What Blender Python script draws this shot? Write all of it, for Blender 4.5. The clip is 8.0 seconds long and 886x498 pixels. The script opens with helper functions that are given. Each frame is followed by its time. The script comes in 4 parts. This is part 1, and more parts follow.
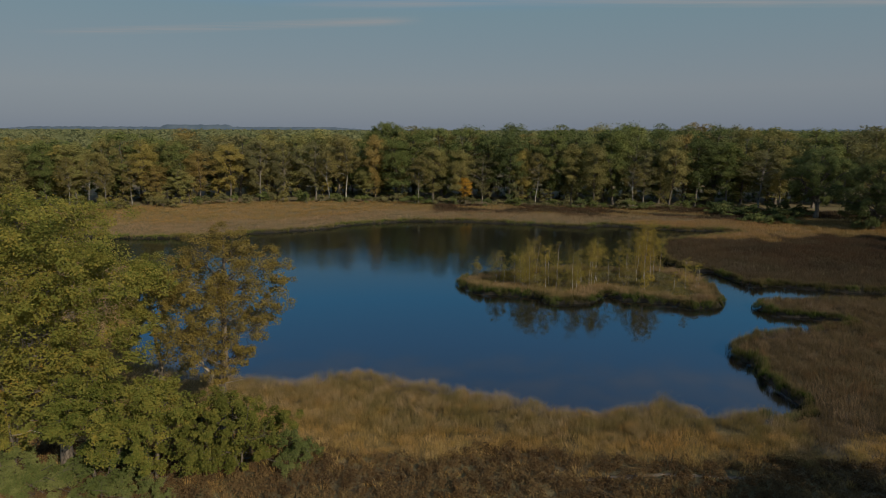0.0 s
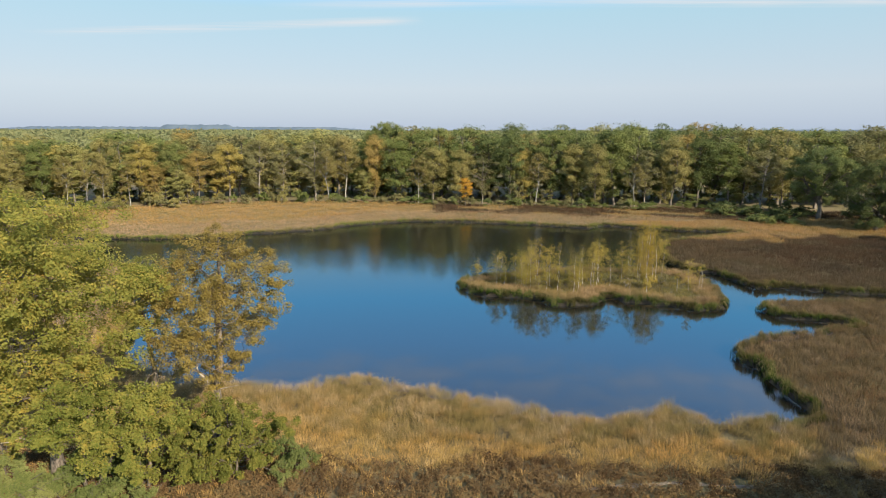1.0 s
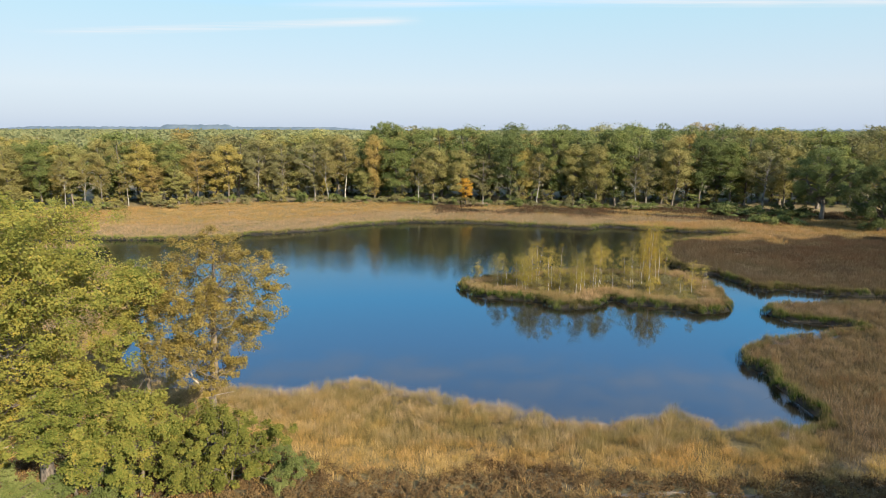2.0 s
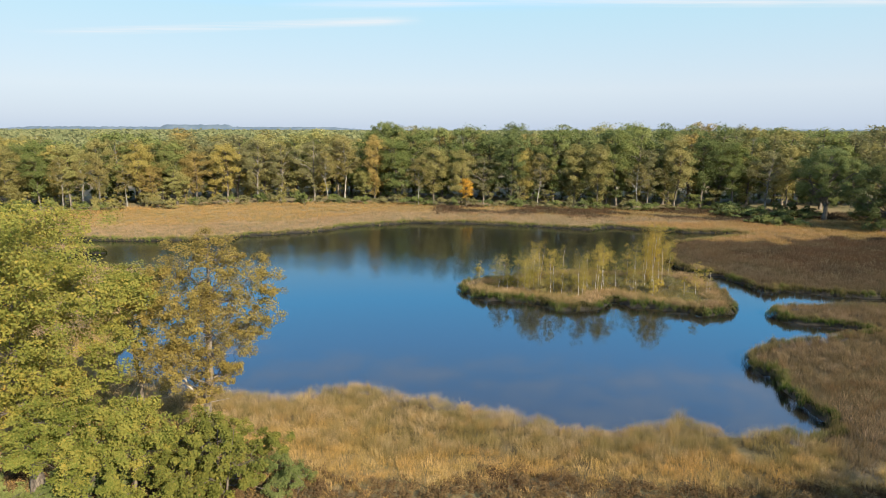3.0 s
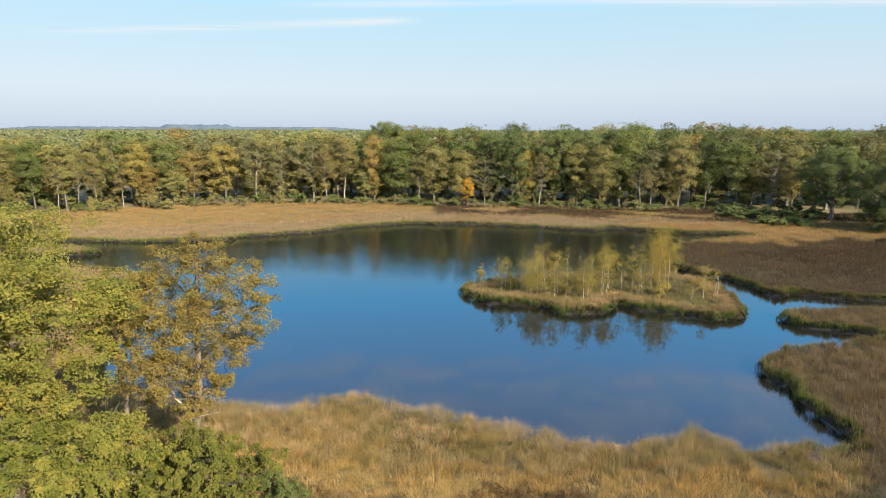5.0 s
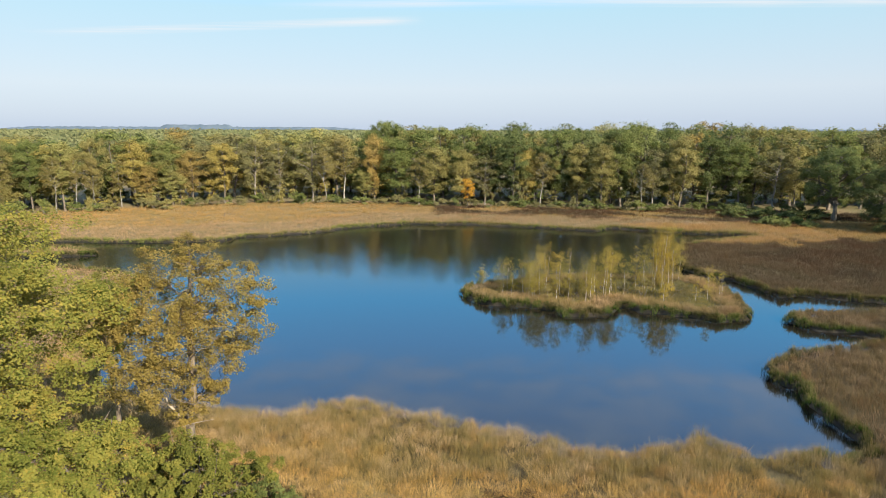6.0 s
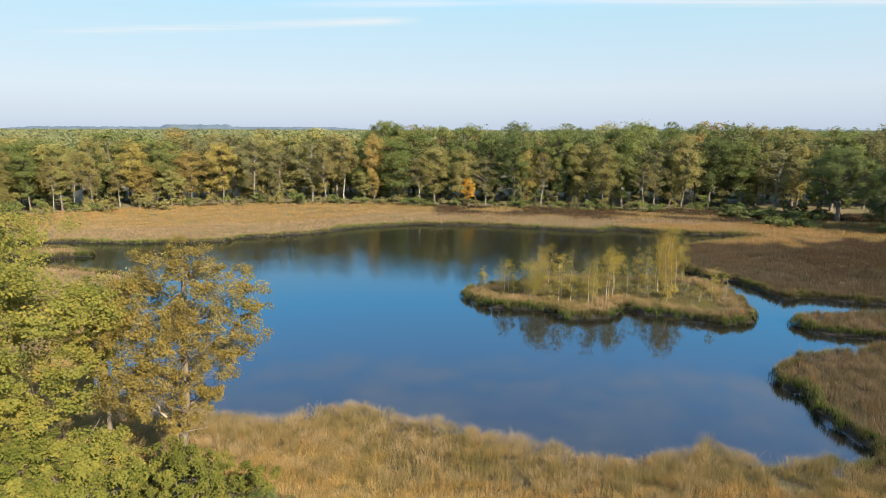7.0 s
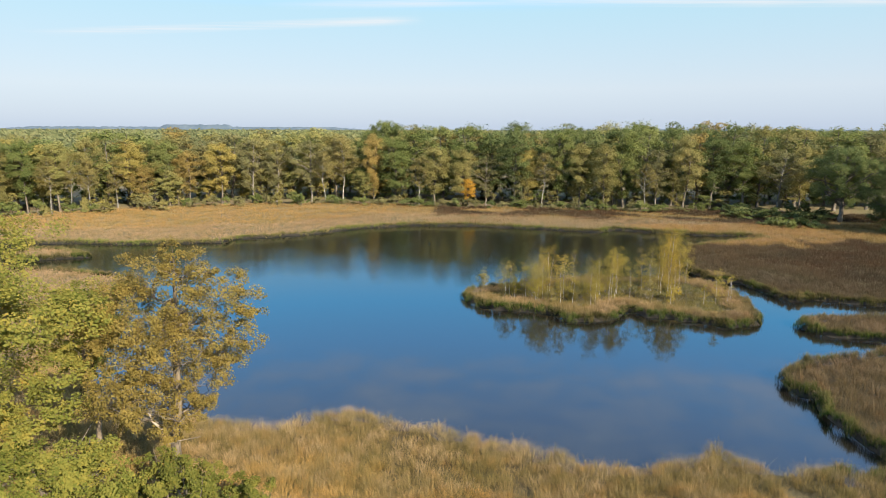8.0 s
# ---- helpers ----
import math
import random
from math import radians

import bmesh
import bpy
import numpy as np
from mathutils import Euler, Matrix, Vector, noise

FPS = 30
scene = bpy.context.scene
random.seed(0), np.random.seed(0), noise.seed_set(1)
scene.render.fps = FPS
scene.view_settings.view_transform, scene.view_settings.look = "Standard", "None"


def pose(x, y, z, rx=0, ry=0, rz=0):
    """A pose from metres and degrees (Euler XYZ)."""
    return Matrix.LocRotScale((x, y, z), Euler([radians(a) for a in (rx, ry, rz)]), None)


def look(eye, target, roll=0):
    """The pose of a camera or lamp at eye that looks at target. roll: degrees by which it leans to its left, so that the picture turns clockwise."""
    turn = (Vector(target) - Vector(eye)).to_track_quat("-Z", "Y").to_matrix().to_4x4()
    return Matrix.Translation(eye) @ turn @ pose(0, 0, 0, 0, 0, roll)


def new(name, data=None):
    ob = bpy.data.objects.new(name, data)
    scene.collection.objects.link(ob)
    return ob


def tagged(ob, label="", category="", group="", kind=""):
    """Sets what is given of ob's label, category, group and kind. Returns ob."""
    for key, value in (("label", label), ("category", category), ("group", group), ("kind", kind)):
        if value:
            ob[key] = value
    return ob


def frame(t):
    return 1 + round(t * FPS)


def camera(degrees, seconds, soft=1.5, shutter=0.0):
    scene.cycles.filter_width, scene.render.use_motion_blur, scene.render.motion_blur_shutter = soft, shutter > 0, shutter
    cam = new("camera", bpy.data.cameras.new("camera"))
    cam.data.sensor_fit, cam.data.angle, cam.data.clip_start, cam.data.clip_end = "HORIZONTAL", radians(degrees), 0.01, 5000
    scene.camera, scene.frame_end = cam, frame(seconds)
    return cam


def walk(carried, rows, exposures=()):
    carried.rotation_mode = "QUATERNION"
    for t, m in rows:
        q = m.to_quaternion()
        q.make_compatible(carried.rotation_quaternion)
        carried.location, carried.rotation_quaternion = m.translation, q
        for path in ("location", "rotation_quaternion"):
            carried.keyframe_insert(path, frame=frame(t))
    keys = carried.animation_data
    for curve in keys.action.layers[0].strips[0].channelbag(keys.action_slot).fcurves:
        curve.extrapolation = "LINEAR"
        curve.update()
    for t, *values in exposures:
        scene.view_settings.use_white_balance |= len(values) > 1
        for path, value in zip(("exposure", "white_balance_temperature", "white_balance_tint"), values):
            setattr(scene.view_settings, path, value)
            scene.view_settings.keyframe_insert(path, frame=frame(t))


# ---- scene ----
cam = camera(70.0, 8.0, soft=0.6)
TILT = radians(10.717)


def gaze(x, y, z):
    return look((x, y, z), (x, y + math.cos(TILT), z - math.sin(TILT)), 0.1585)


walk(cam, [
    (0.0, gaze(0.000, 0.000, 15.99)),
    (1.5, gaze(-0.030, 1.131, 15.966)),
    (3.0, gaze(-0.115, 2.322, 15.940)),
    (4.5, gaze(-0.205, 3.530, 15.890)),
    (6.0, gaze(-0.285, 4.722, 15.790)),
    (7.0, gaze(-0.330, 5.530, 15.745)),
    (8.0, gaze(-0.352, 6.343, 15.730)),
], exposures=[(0.0, -0.60), (0.2, -0.28), (0.4, 0.12), (0.6, 0.47), (0.8, 0.72), (1.0, 0.89), (1.2, 1.02), (1.5, 1.08), (8.0, 1.08)])

# ---- world and sun ----
SUN_ELEV, SUN_AZ = radians(28), radians(143)
world = bpy.data.worlds.new("sky")
scene.world = world
world.use_nodes = True
wn = world.node_tree
sky = wn.nodes.new("ShaderNodeTexSky")
sky.sky_type, sky.sun_disc = "NISHITA", False
sky.sun_elevation, sky.sun_rotation = SUN_ELEV, SUN_AZ
sky.air_density, sky.dust_density, sky.ozone_density = 1.0, 0.6, 1.2
# thin haze: lavender at the horizon, pale above it, clear deep blue higher up
where = wn.nodes.new("ShaderNodeTexCoord")
split = wn.nodes.new("ShaderNodeSeparateXYZ")
wn.links.new(where.outputs["Generated"], split.inputs[0])
veil = wn.nodes.new("ShaderNodeValToRGB")
for k, (at, c) in enumerate([(0.0, (0.25, 0.305, 0.40)), (0.06, (0.325, 0.372, 0.43)), (0.17, (0.262, 0.39, 0.455)), (0.26, (0.10, 0.45, 0.84)), (0.33, (0.145, 0.44, 0.86)), (0.42, (0.205, 0.40, 0.75)), (0.52, (0.215, 0.335, 0.58)), (0.7, (0.19, 0.28, 0.42))]):
    if k > 1:
        veil.color_ramp.elements.new(at)
    veil.color_ramp.elements[k].position, veil.color_ramp.elements[k].color = at, (*c, 1)
wn.links.new(split.outputs[2], veil.inputs[0])
dim = wn.nodes.new("ShaderNodeMix")
dim.data_type, dim.blend_type = "RGBA", "MULTIPLY"
dim.inputs[0].default_value = 1.0
dim.inputs[7].default_value = (0.065, 0.065, 0.065, 1)
wn.links.new(sky.outputs[0], dim.inputs[6])
haze = wn.nodes.new("ShaderNodeMix")
haze.data_type = "RGBA"
haze.inputs[0].default_value = 0.85
wn.links.new(dim.outputs[2], haze.inputs[6])
wn.links.new(veil.outputs[0], haze.inputs[7])
wn.links.new(haze.outputs[2], wn.nodes["Background"].inputs["Color"])
wn.nodes["Background"].inputs["Strength"].default_value = 1.0
sun_way = Vector((math.sin(SUN_AZ) * math.cos(SUN_ELEV), math.cos(SUN_AZ) * math.cos(SUN_ELEV), math.sin(SUN_ELEV)))
sun = new("sun", bpy.data.lights.new("sun", "SUN"))
sun.data.energy, sun.data.angle, sun.data.color = 5.0, radians(0.6), (1.0, 0.87, 0.69)
sun.matrix_world = look(sun_way * 300, (0, 0, 0))


# ---- materials ----
def blank(name):
    m = bpy.data.materials.new(name)
    m.use_nodes = True
    t = m.node_tree
    t.nodes.clear()
    return m, t, t.nodes.new("ShaderNodeOutputMaterial")


def node(t, kind, **inputs):
    n = t.nodes.new(kind)
    for key, value in inputs.items():
        slot = n.inputs[key.replace("_", " ")]
        if isinstance(value, bpy.types.NodeSocket):
            t.links.new(value, slot)
        else:
            slot.default_value = value
    return n


def ramp(t, fac, stops):
    n = t.nodes.new("ShaderNodeValToRGB")
    e = n.color_ramp.elements
    while len(e) < len(stops):
        e.new(0.5)
    for el, (at, c) in zip(e, stops):
        el.position, el.color = at, (*c, 1)
    t.links.new(fac, n.inputs[0])
    return n.outputs[0]


def mix(t, fac, a, b, how="MIX"):
    n = t.nodes.new("ShaderNodeMix")
    n.data_type, n.blend_type = "RGBA", how
    for slot, value in ((n.inputs[0], fac), (n.inputs[6], a), (n.inputs[7], b)):
        if isinstance(value, bpy.types.NodeSocket):
            t.links.new(value, slot)
        elif isinstance(value, tuple):
            slot.default_value = (*value, 1)
        else:
            slot.default_value = value
    return n.outputs[2]


def position(t):
    return t.nodes.new("ShaderNodeNewGeometry").outputs["Position"]


def cloudy(t, scale, detail=3.0, rough=0.6):
    return node(t, "ShaderNodeTexNoise", Vector=position(t), Scale=scale, Detail=detail, Roughness=rough).outputs[0]


def contrast(t, fac, low, high):
    n = node(t, "ShaderNodeMapRange", Value=fac)
    n.inputs[1].default_value, n.inputs[2].default_value = low, high
    return n.outputs[0]


def thin_surface(t, out, colour, through_light):
    """Leaf or blade: light is scattered back and, in part, let through."""
    d = node(t, "ShaderNodeBsdfDiffuse", Color=colour, Roughness=0.6)
    tr = node(t, "ShaderNodeBsdfTranslucent", Color=colour)
    m = node(t, "ShaderNodeMixShader", Fac=through_light)
    t.links.new(d.outputs[0], m.inputs[1])
    t.links.new(tr.outputs[0], m.inputs[2])
    t.links.new(m.outputs[0], out.inputs[0])


def leaf_material(name, stops, patch=0.8, through_light=0.35):
    """Leaves: colours by leaf and, more strongly, by spray of leaves; some trees stand out a little."""
    m, t, out = blank(name)
    leaf = t.nodes.new("ShaderNodeNewGeometry").outputs["Random Per Island"]
    tree = t.nodes.new("ShaderNodeObjectInfo").outputs["Random"]
    spray = contrast(t, cloudy(t, patch, 2.0), 0.3, 0.7)
    a = node(t, "ShaderNodeMath", **{})
    a.operation = "MULTIPLY"
    t.links.new(leaf, a.inputs[0])
    a.inputs[1].default_value = 0.30
    b = node(t, "ShaderNodeMath")
    b.operation = "MULTIPLY_ADD"
    t.links.new(spray, b.inputs[0])
    b.inputs[1].default_value = 0.42
    t.links.new(a.outputs[0], b.inputs[2])
    c = node(t, "ShaderNodeMath")
    c.operation = "MULTIPLY_ADD"
    t.links.new(tree, c.inputs[0])
    c.inputs[1].default_value = 0.30
    t.links.new(b.outputs[0], c.inputs[2])
    thin_surface(t, out, ramp(t, c.outputs[0], stops), through_light)
    return m


def grass_material(name, root, stem, tips, patches, scale=0.25, through_light=0.3, rise=0.25, fresh=None):
    """Blades: green or brown at the root, shade-dark in the sedges, dry at the tip; each blade and each patch of ground
    differs.
    """
    m, t, out = blank(name)
    blade = t.nodes.new("ShaderNodeNewGeometry").outputs["Random Per Island"]
    uv = t.nodes.new("ShaderNodeUVMap")
    sep = node(t, "ShaderNodeSeparateXYZ", Vector=uv.outputs[0])
    share = node(t, "ShaderNodeMapRange", Value=blade)
    share.inputs[3].default_value, share.inputs[4].default_value = -0.2, 0.2
    whole = node(t, "ShaderNodeMath")
    t.links.new(sep.outputs[0], whole.inputs[0])
    t.links.new(share.outputs[0], whole.inputs[1])
    tip = ramp(t, whole.outputs[0], tips)
    where = contrast(t, cloudy(t, scale, 3.0), 0.36, 0.64)
    tip = mix(t, where, tip, mix(t, 0.35, patches[0], tip))
    if len(patches) > 1:
        tip = mix(t, contrast(t, cloudy(t, scale * 2.3, 2.0), 0.52, 0.68), tip, mix(t, 0.35, patches[1], tip))
    if fresh:
        stem = mix(t, contrast(t, cloudy(t, scale * 1.6, 2.0), 0.47, 0.57), stem, fresh)
    # sedge (with fresh) stays root-dark higher up, as painted shade under its overhang
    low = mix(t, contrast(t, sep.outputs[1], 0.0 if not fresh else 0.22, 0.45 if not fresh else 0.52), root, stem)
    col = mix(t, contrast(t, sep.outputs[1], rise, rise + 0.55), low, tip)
    thin_surface(t, out, col, through_light)
    return m


def bark_material(name, light, dark, scale, band=1.0):
    m, t, out = blank(name)
    tc = t.nodes.new("ShaderNodeTexCoord")
    mp = node(t, "ShaderNodeMapping", Vector=tc.outputs["Object"])
    mp.inputs["Scale"].default_value = (1, 1, band)
    n = node(t, "ShaderNodeTexNoise", Vector=mp.outputs[0], Scale=scale, Detail=5.0, Roughness=0.7)
    col = ramp(t, n.outputs[0], [(0.38, dark), (0.55, light)])
    bump = node(t, "ShaderNodeBump", Strength=0.5, Distance=0.02, Height=n.outputs[0])
    b = node(t, "ShaderNodeBsdfPrincipled", Base_Color=col, Roughness=0.85, Normal=bump.outputs[0])
    t.links.new(b.outputs[0], out.inputs[0])
    return m


LEAF = {
    "green": leaf_material("green_oak_leaves", [(0.1, (0.095, 0.122, 0.038)), (0.5, (0.18, 0.208, 0.066)), (0.9, (0.30, 0.305, 0.11))], 0.5, 0.45),
    "dark": leaf_material("dark_oak_leaves", [(0.1, (0.09, 0.116, 0.043)), (0.5, (0.162, 0.19, 0.068)), (0.9, (0.25, 0.26, 0.10))], 0.5, 0.45),
    "olive": leaf_material("olive_leaves", [(0.1, (0.17, 0.16, 0.056)), (0.5, (0.285, 0.255, 0.092)), (0.9, (0.41, 0.345, 0.135))], 0.5, 0.45),
    "lime": leaf_material("pale_green_leaves", [(0.1, (0.19, 0.19, 0.06)), (0.5, (0.315, 0.30, 0.105)), (0.9, (0.45, 0.40, 0.16))], 0.5, 0.45),
    "gold": leaf_material("golden_leaves", [(0.1, (0.22, 0.19, 0.056)), (0.5, (0.36, 0.30, 0.09)), (0.9, (0.48, 0.38, 0.12))], 0.5, 0.45),
    "russet": leaf_material("russet_leaves", [(0.1, (0.21, 0.165, 0.058)), (0.5, (0.34, 0.255, 0.086)), (0.9, (0.45, 0.325, 0.11))], 0.5, 0.45),
    "grey": leaf_material("faded_leaves", [(0.1, (0.14, 0.135, 0.058)), (0.5, (0.22, 0.205, 0.09)), (0.9, (0.31, 0.28, 0.13))], 0.5, 0.45),
    "birch": leaf_material("birch_leaves", [(0.1, (0.17, 0.15, 0.056)), (0.5, (0.26, 0.22, 0.082)), (0.9, (0.35, 0.285, 0.11))], 0.5, 0.45),
    "deep": leaf_material("deep_green_leaves", [(0.1, (0.055, 0.073, 0.028)), (0.5, (0.105, 0.124, 0.046)), (0.9, (0.175, 0.182, 0.07))], 0.5, 0.4),
    "orange": leaf_material("orange_leaves", [(0.1, (0.34, 0.19, 0.035)), (0.5, (0.52, 0.30, 0.05)), (0.9, (0.62, 0.38, 0.07))]),
    "oak_near": leaf_material("oak_leaves_turning", [(0.05, (0.075, 0.095, 0.02)), (0.34, (0.155, 0.175, 0.038)), (0.62, (0.27, 0.258, 0.06)), (0.86, (0.385, 0.298, 0.066)), (0.97, (0.40, 0.21, 0.05))], 1.1, 0.45),
    "bush_near": leaf_material("young_oak_leaves", [(0.05, (0.075, 0.09, 0.02)), (0.40, (0.168, 0.175, 0.04)), (0.70, (0.27, 0.245, 0.055)), (0.92, (0.37, 0.26, 0.056))], 1.3, 0.45),
    "gold_near": leaf_material("golden_oak_leaves", [(0.05, (0.13, 0.10, 0.03)), (0.45, (0.295, 0.225, 0.062)), (0.85, (0.46, 0.335, 0.10))], 1.3, 0.45),
    "islet": leaf_material("birch_leaves_yellow", [(0.05, (0.13, 0.115, 0.03)), (0.5, (0.30, 0.245, 0.052)), (0.9, (0.48, 0.355, 0.08))], 0.7, 0.38),
    "amber": leaf_material("birch_leaves_amber", [(0.05, (0.22, 0.175, 0.03)), (0.5, (0.37, 0.275, 0.045)), (0.9, (0.50, 0.33, 0.06))], 0.7, 0.5),
    # far canopy: green greyed in the colour itself, for the haze of distance
    "distant": leaf_material("haze_greyed_leaves", [(0.1, (0.11, 0.13, 0.06)), (0.5, (0.19, 0.205, 0.095)), (0.9, (0.28, 0.265, 0.125))], 0.04, 0.4),
}
HEATHER = leaf_material("heather_sprigs", [(0.05, (0.055, 0.034, 0.018)), (0.35, (0.14, 0.09, 0.043)), (0.65, (0.235, 0.16, 0.07)), (0.92, (0.31, 0.25, 0.09))], 0.9, 0.2)
OAK_BARK = bark_material("oak_bark", (0.165, 0.135, 0.10), (0.055, 0.044, 0.033), 9, 0.3)
DARK_BARK = bark_material("dark_bark", (0.17, 0.14, 0.105), (0.06, 0.05, 0.04), 6, 0.3)
TWIG_BARK = bark_material("brown_twigs", (0.17, 0.12, 0.08), (0.08, 0.055, 0.04), 6, 0.5)
DEAD_WOOD = bark_material("dead_wood", (0.38, 0.32, 0.24), (0.20, 0.16, 0.12), 8, 0.4)
PALE_BARK = bark_material("pale_oak_bark", (0.20, 0.16, 0.11), (0.055, 0.044, 0.033), 9, 0.3)
GREY_BARK = bark_material("grey_bark", (0.24, 0.21, 0.17), (0.08, 0.07, 0.055), 6, 0.3)
GREY_BIRCH_BARK = bark_material("weathered_birch_bark", (0.36, 0.335, 0.285), (0.10, 0.085, 0.07), 3, 1.5)
BIRCH_BARK = bark_material("birch_bark", (0.60, 0.56, 0.50), (0.12, 0.10, 0.085), 5, 2.5)

GRASS = {
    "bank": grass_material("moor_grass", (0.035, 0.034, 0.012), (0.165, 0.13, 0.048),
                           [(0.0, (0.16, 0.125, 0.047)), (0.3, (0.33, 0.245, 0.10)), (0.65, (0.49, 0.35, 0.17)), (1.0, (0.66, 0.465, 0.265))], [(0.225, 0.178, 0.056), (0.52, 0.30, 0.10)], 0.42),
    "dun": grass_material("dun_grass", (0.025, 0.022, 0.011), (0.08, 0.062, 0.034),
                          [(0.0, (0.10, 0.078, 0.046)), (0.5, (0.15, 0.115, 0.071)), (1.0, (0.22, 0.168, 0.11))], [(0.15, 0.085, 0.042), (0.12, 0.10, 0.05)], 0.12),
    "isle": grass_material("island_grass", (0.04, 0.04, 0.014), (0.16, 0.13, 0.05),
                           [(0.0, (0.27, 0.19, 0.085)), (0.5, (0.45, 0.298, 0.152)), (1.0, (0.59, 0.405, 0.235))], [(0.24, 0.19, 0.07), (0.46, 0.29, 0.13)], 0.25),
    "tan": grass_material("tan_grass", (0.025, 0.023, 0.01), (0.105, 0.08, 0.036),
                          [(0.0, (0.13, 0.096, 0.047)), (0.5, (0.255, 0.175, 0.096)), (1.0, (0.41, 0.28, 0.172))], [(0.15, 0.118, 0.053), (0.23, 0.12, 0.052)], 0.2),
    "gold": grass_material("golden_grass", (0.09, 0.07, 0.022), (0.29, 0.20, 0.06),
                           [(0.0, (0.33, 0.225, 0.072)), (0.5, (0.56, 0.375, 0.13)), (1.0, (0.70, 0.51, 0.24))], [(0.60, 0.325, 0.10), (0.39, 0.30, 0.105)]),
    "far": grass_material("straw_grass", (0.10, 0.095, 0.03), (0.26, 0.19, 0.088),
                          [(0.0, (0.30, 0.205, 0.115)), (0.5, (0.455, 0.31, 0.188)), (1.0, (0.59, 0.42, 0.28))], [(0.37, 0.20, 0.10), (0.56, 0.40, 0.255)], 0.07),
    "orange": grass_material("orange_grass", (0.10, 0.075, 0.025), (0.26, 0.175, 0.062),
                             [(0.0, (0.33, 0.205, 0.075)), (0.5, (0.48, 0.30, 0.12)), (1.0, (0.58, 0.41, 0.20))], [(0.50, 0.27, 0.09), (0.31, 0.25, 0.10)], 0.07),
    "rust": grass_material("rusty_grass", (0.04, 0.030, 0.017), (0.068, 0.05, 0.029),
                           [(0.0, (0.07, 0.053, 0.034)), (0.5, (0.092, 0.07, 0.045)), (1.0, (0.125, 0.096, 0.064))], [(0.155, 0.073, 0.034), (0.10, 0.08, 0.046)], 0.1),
    # both sedges: near-black roots carry the shade along the waterline
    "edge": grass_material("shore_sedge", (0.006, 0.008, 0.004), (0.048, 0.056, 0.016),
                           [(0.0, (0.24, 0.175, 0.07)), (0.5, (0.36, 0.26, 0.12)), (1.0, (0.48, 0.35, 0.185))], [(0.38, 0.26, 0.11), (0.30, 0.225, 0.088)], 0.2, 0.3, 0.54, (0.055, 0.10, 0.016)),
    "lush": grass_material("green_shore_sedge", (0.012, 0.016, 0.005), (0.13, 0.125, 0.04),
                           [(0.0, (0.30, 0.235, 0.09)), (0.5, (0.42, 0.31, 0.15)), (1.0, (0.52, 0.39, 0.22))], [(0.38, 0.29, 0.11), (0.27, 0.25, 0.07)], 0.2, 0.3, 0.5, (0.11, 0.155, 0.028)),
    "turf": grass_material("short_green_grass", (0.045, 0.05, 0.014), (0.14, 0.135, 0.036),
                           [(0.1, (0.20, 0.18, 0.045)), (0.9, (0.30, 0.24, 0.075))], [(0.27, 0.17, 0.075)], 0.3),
}


def ground_material():
    m, t, out = blank("peaty_ground")
    fine = cloudy(t, 6.0, 5.0, 0.7)
    wide = contrast(t, cloudy(t, 0.12, 3.0), 0.35, 0.65)
    a = ramp(t, fine, [(0.3, (0.11, 0.08, 0.04)), (0.7, (0.25, 0.185, 0.095))])
    b = ramp(t, fine, [(0.3, (0.09, 0.085, 0.032)), (0.7, (0.21, 0.185, 0.075))])
    col = mix(t, wide, a, b)
    level = node(t, "ShaderNodeSeparateXYZ", Vector=position(t))
    # near-black wet peat low down, which also paints the shade gap beneath overhanging grass
    col = mix(t, contrast(t, level.outputs[2], 0.15, 0.42), (0.022, 0.018, 0.012), col)
    bump = node(t, "ShaderNodeBump", Strength=0.6, Distance=0.08, Height=fine)
    s = node(t, "ShaderNodeBsdfPrincipled", Base_Color=col, Roughness=0.95, Normal=bump.outputs[0])
    t.links.new(s.outputs[0], out.inputs[0])
    return m


def water_material():
    m, t, out = blank("peat_water")
    p = position(t)
    mp = node(t, "ShaderNodeMapping", Vector=p)
    mp.inputs["Scale"].default_value = (0.8, 1.5, 1)
    waves = node(t, "ShaderNodeTexNoise", Vector=mp.outputs[0], Scale=2.4, Detail=3.0, Roughness=0.6)
    # breeze ruffles the middle of the pool, the lee of the near bank lies still
    sep = node(t, "ShaderNodeSeparateXYZ", Vector=p)
    far = contrast(t, sep.outputs[1], 58.0, 88.0)
    gust = contrast(t, cloudy(t, 0.05, 2.0), 0.15, 0.65)
    k = node(t, "ShaderNodeMath")
    k.operation = "MULTIPLY"
    t.links.new(far, k.inputs[0])
    t.links.new(gust, k.inputs[1])
    amount = node(t, "ShaderNodeMath")
    amount.operation = "MULTIPLY_ADD"
    t.links.new(k.outputs[0], amount.inputs[0])
    amount.inputs[1].default_value, amount.inputs[2].default_value = 0.16, 0.004
    bump = node(t, "ShaderNodeBump", Strength=amount.outputs[0], Distance=0.12, Height=waves.outputs[0])
    deep = node(t, "ShaderNodeBsdfDiffuse", Color=(0.014, 0.012, 0.009, 1))
    gloss = node(t, "ShaderNodeBsdfGlossy", Color=(0.84, 0.96, 1.0, 1), Roughness=0.032, Normal=bump.outputs[0])
    fr = node(t, "ShaderNodeFresnel", IOR=1.78, Normal=bump.outputs[0])
    both = node(t, "ShaderNodeMixShader", Fac=fr.outputs[0])
    t.links.new(deep.outputs[0], both.inputs[1])
    t.links.new(gloss.outputs[0], both.inputs[2])
    t.links.new(both.outputs[0], out.inputs[0])
    return m


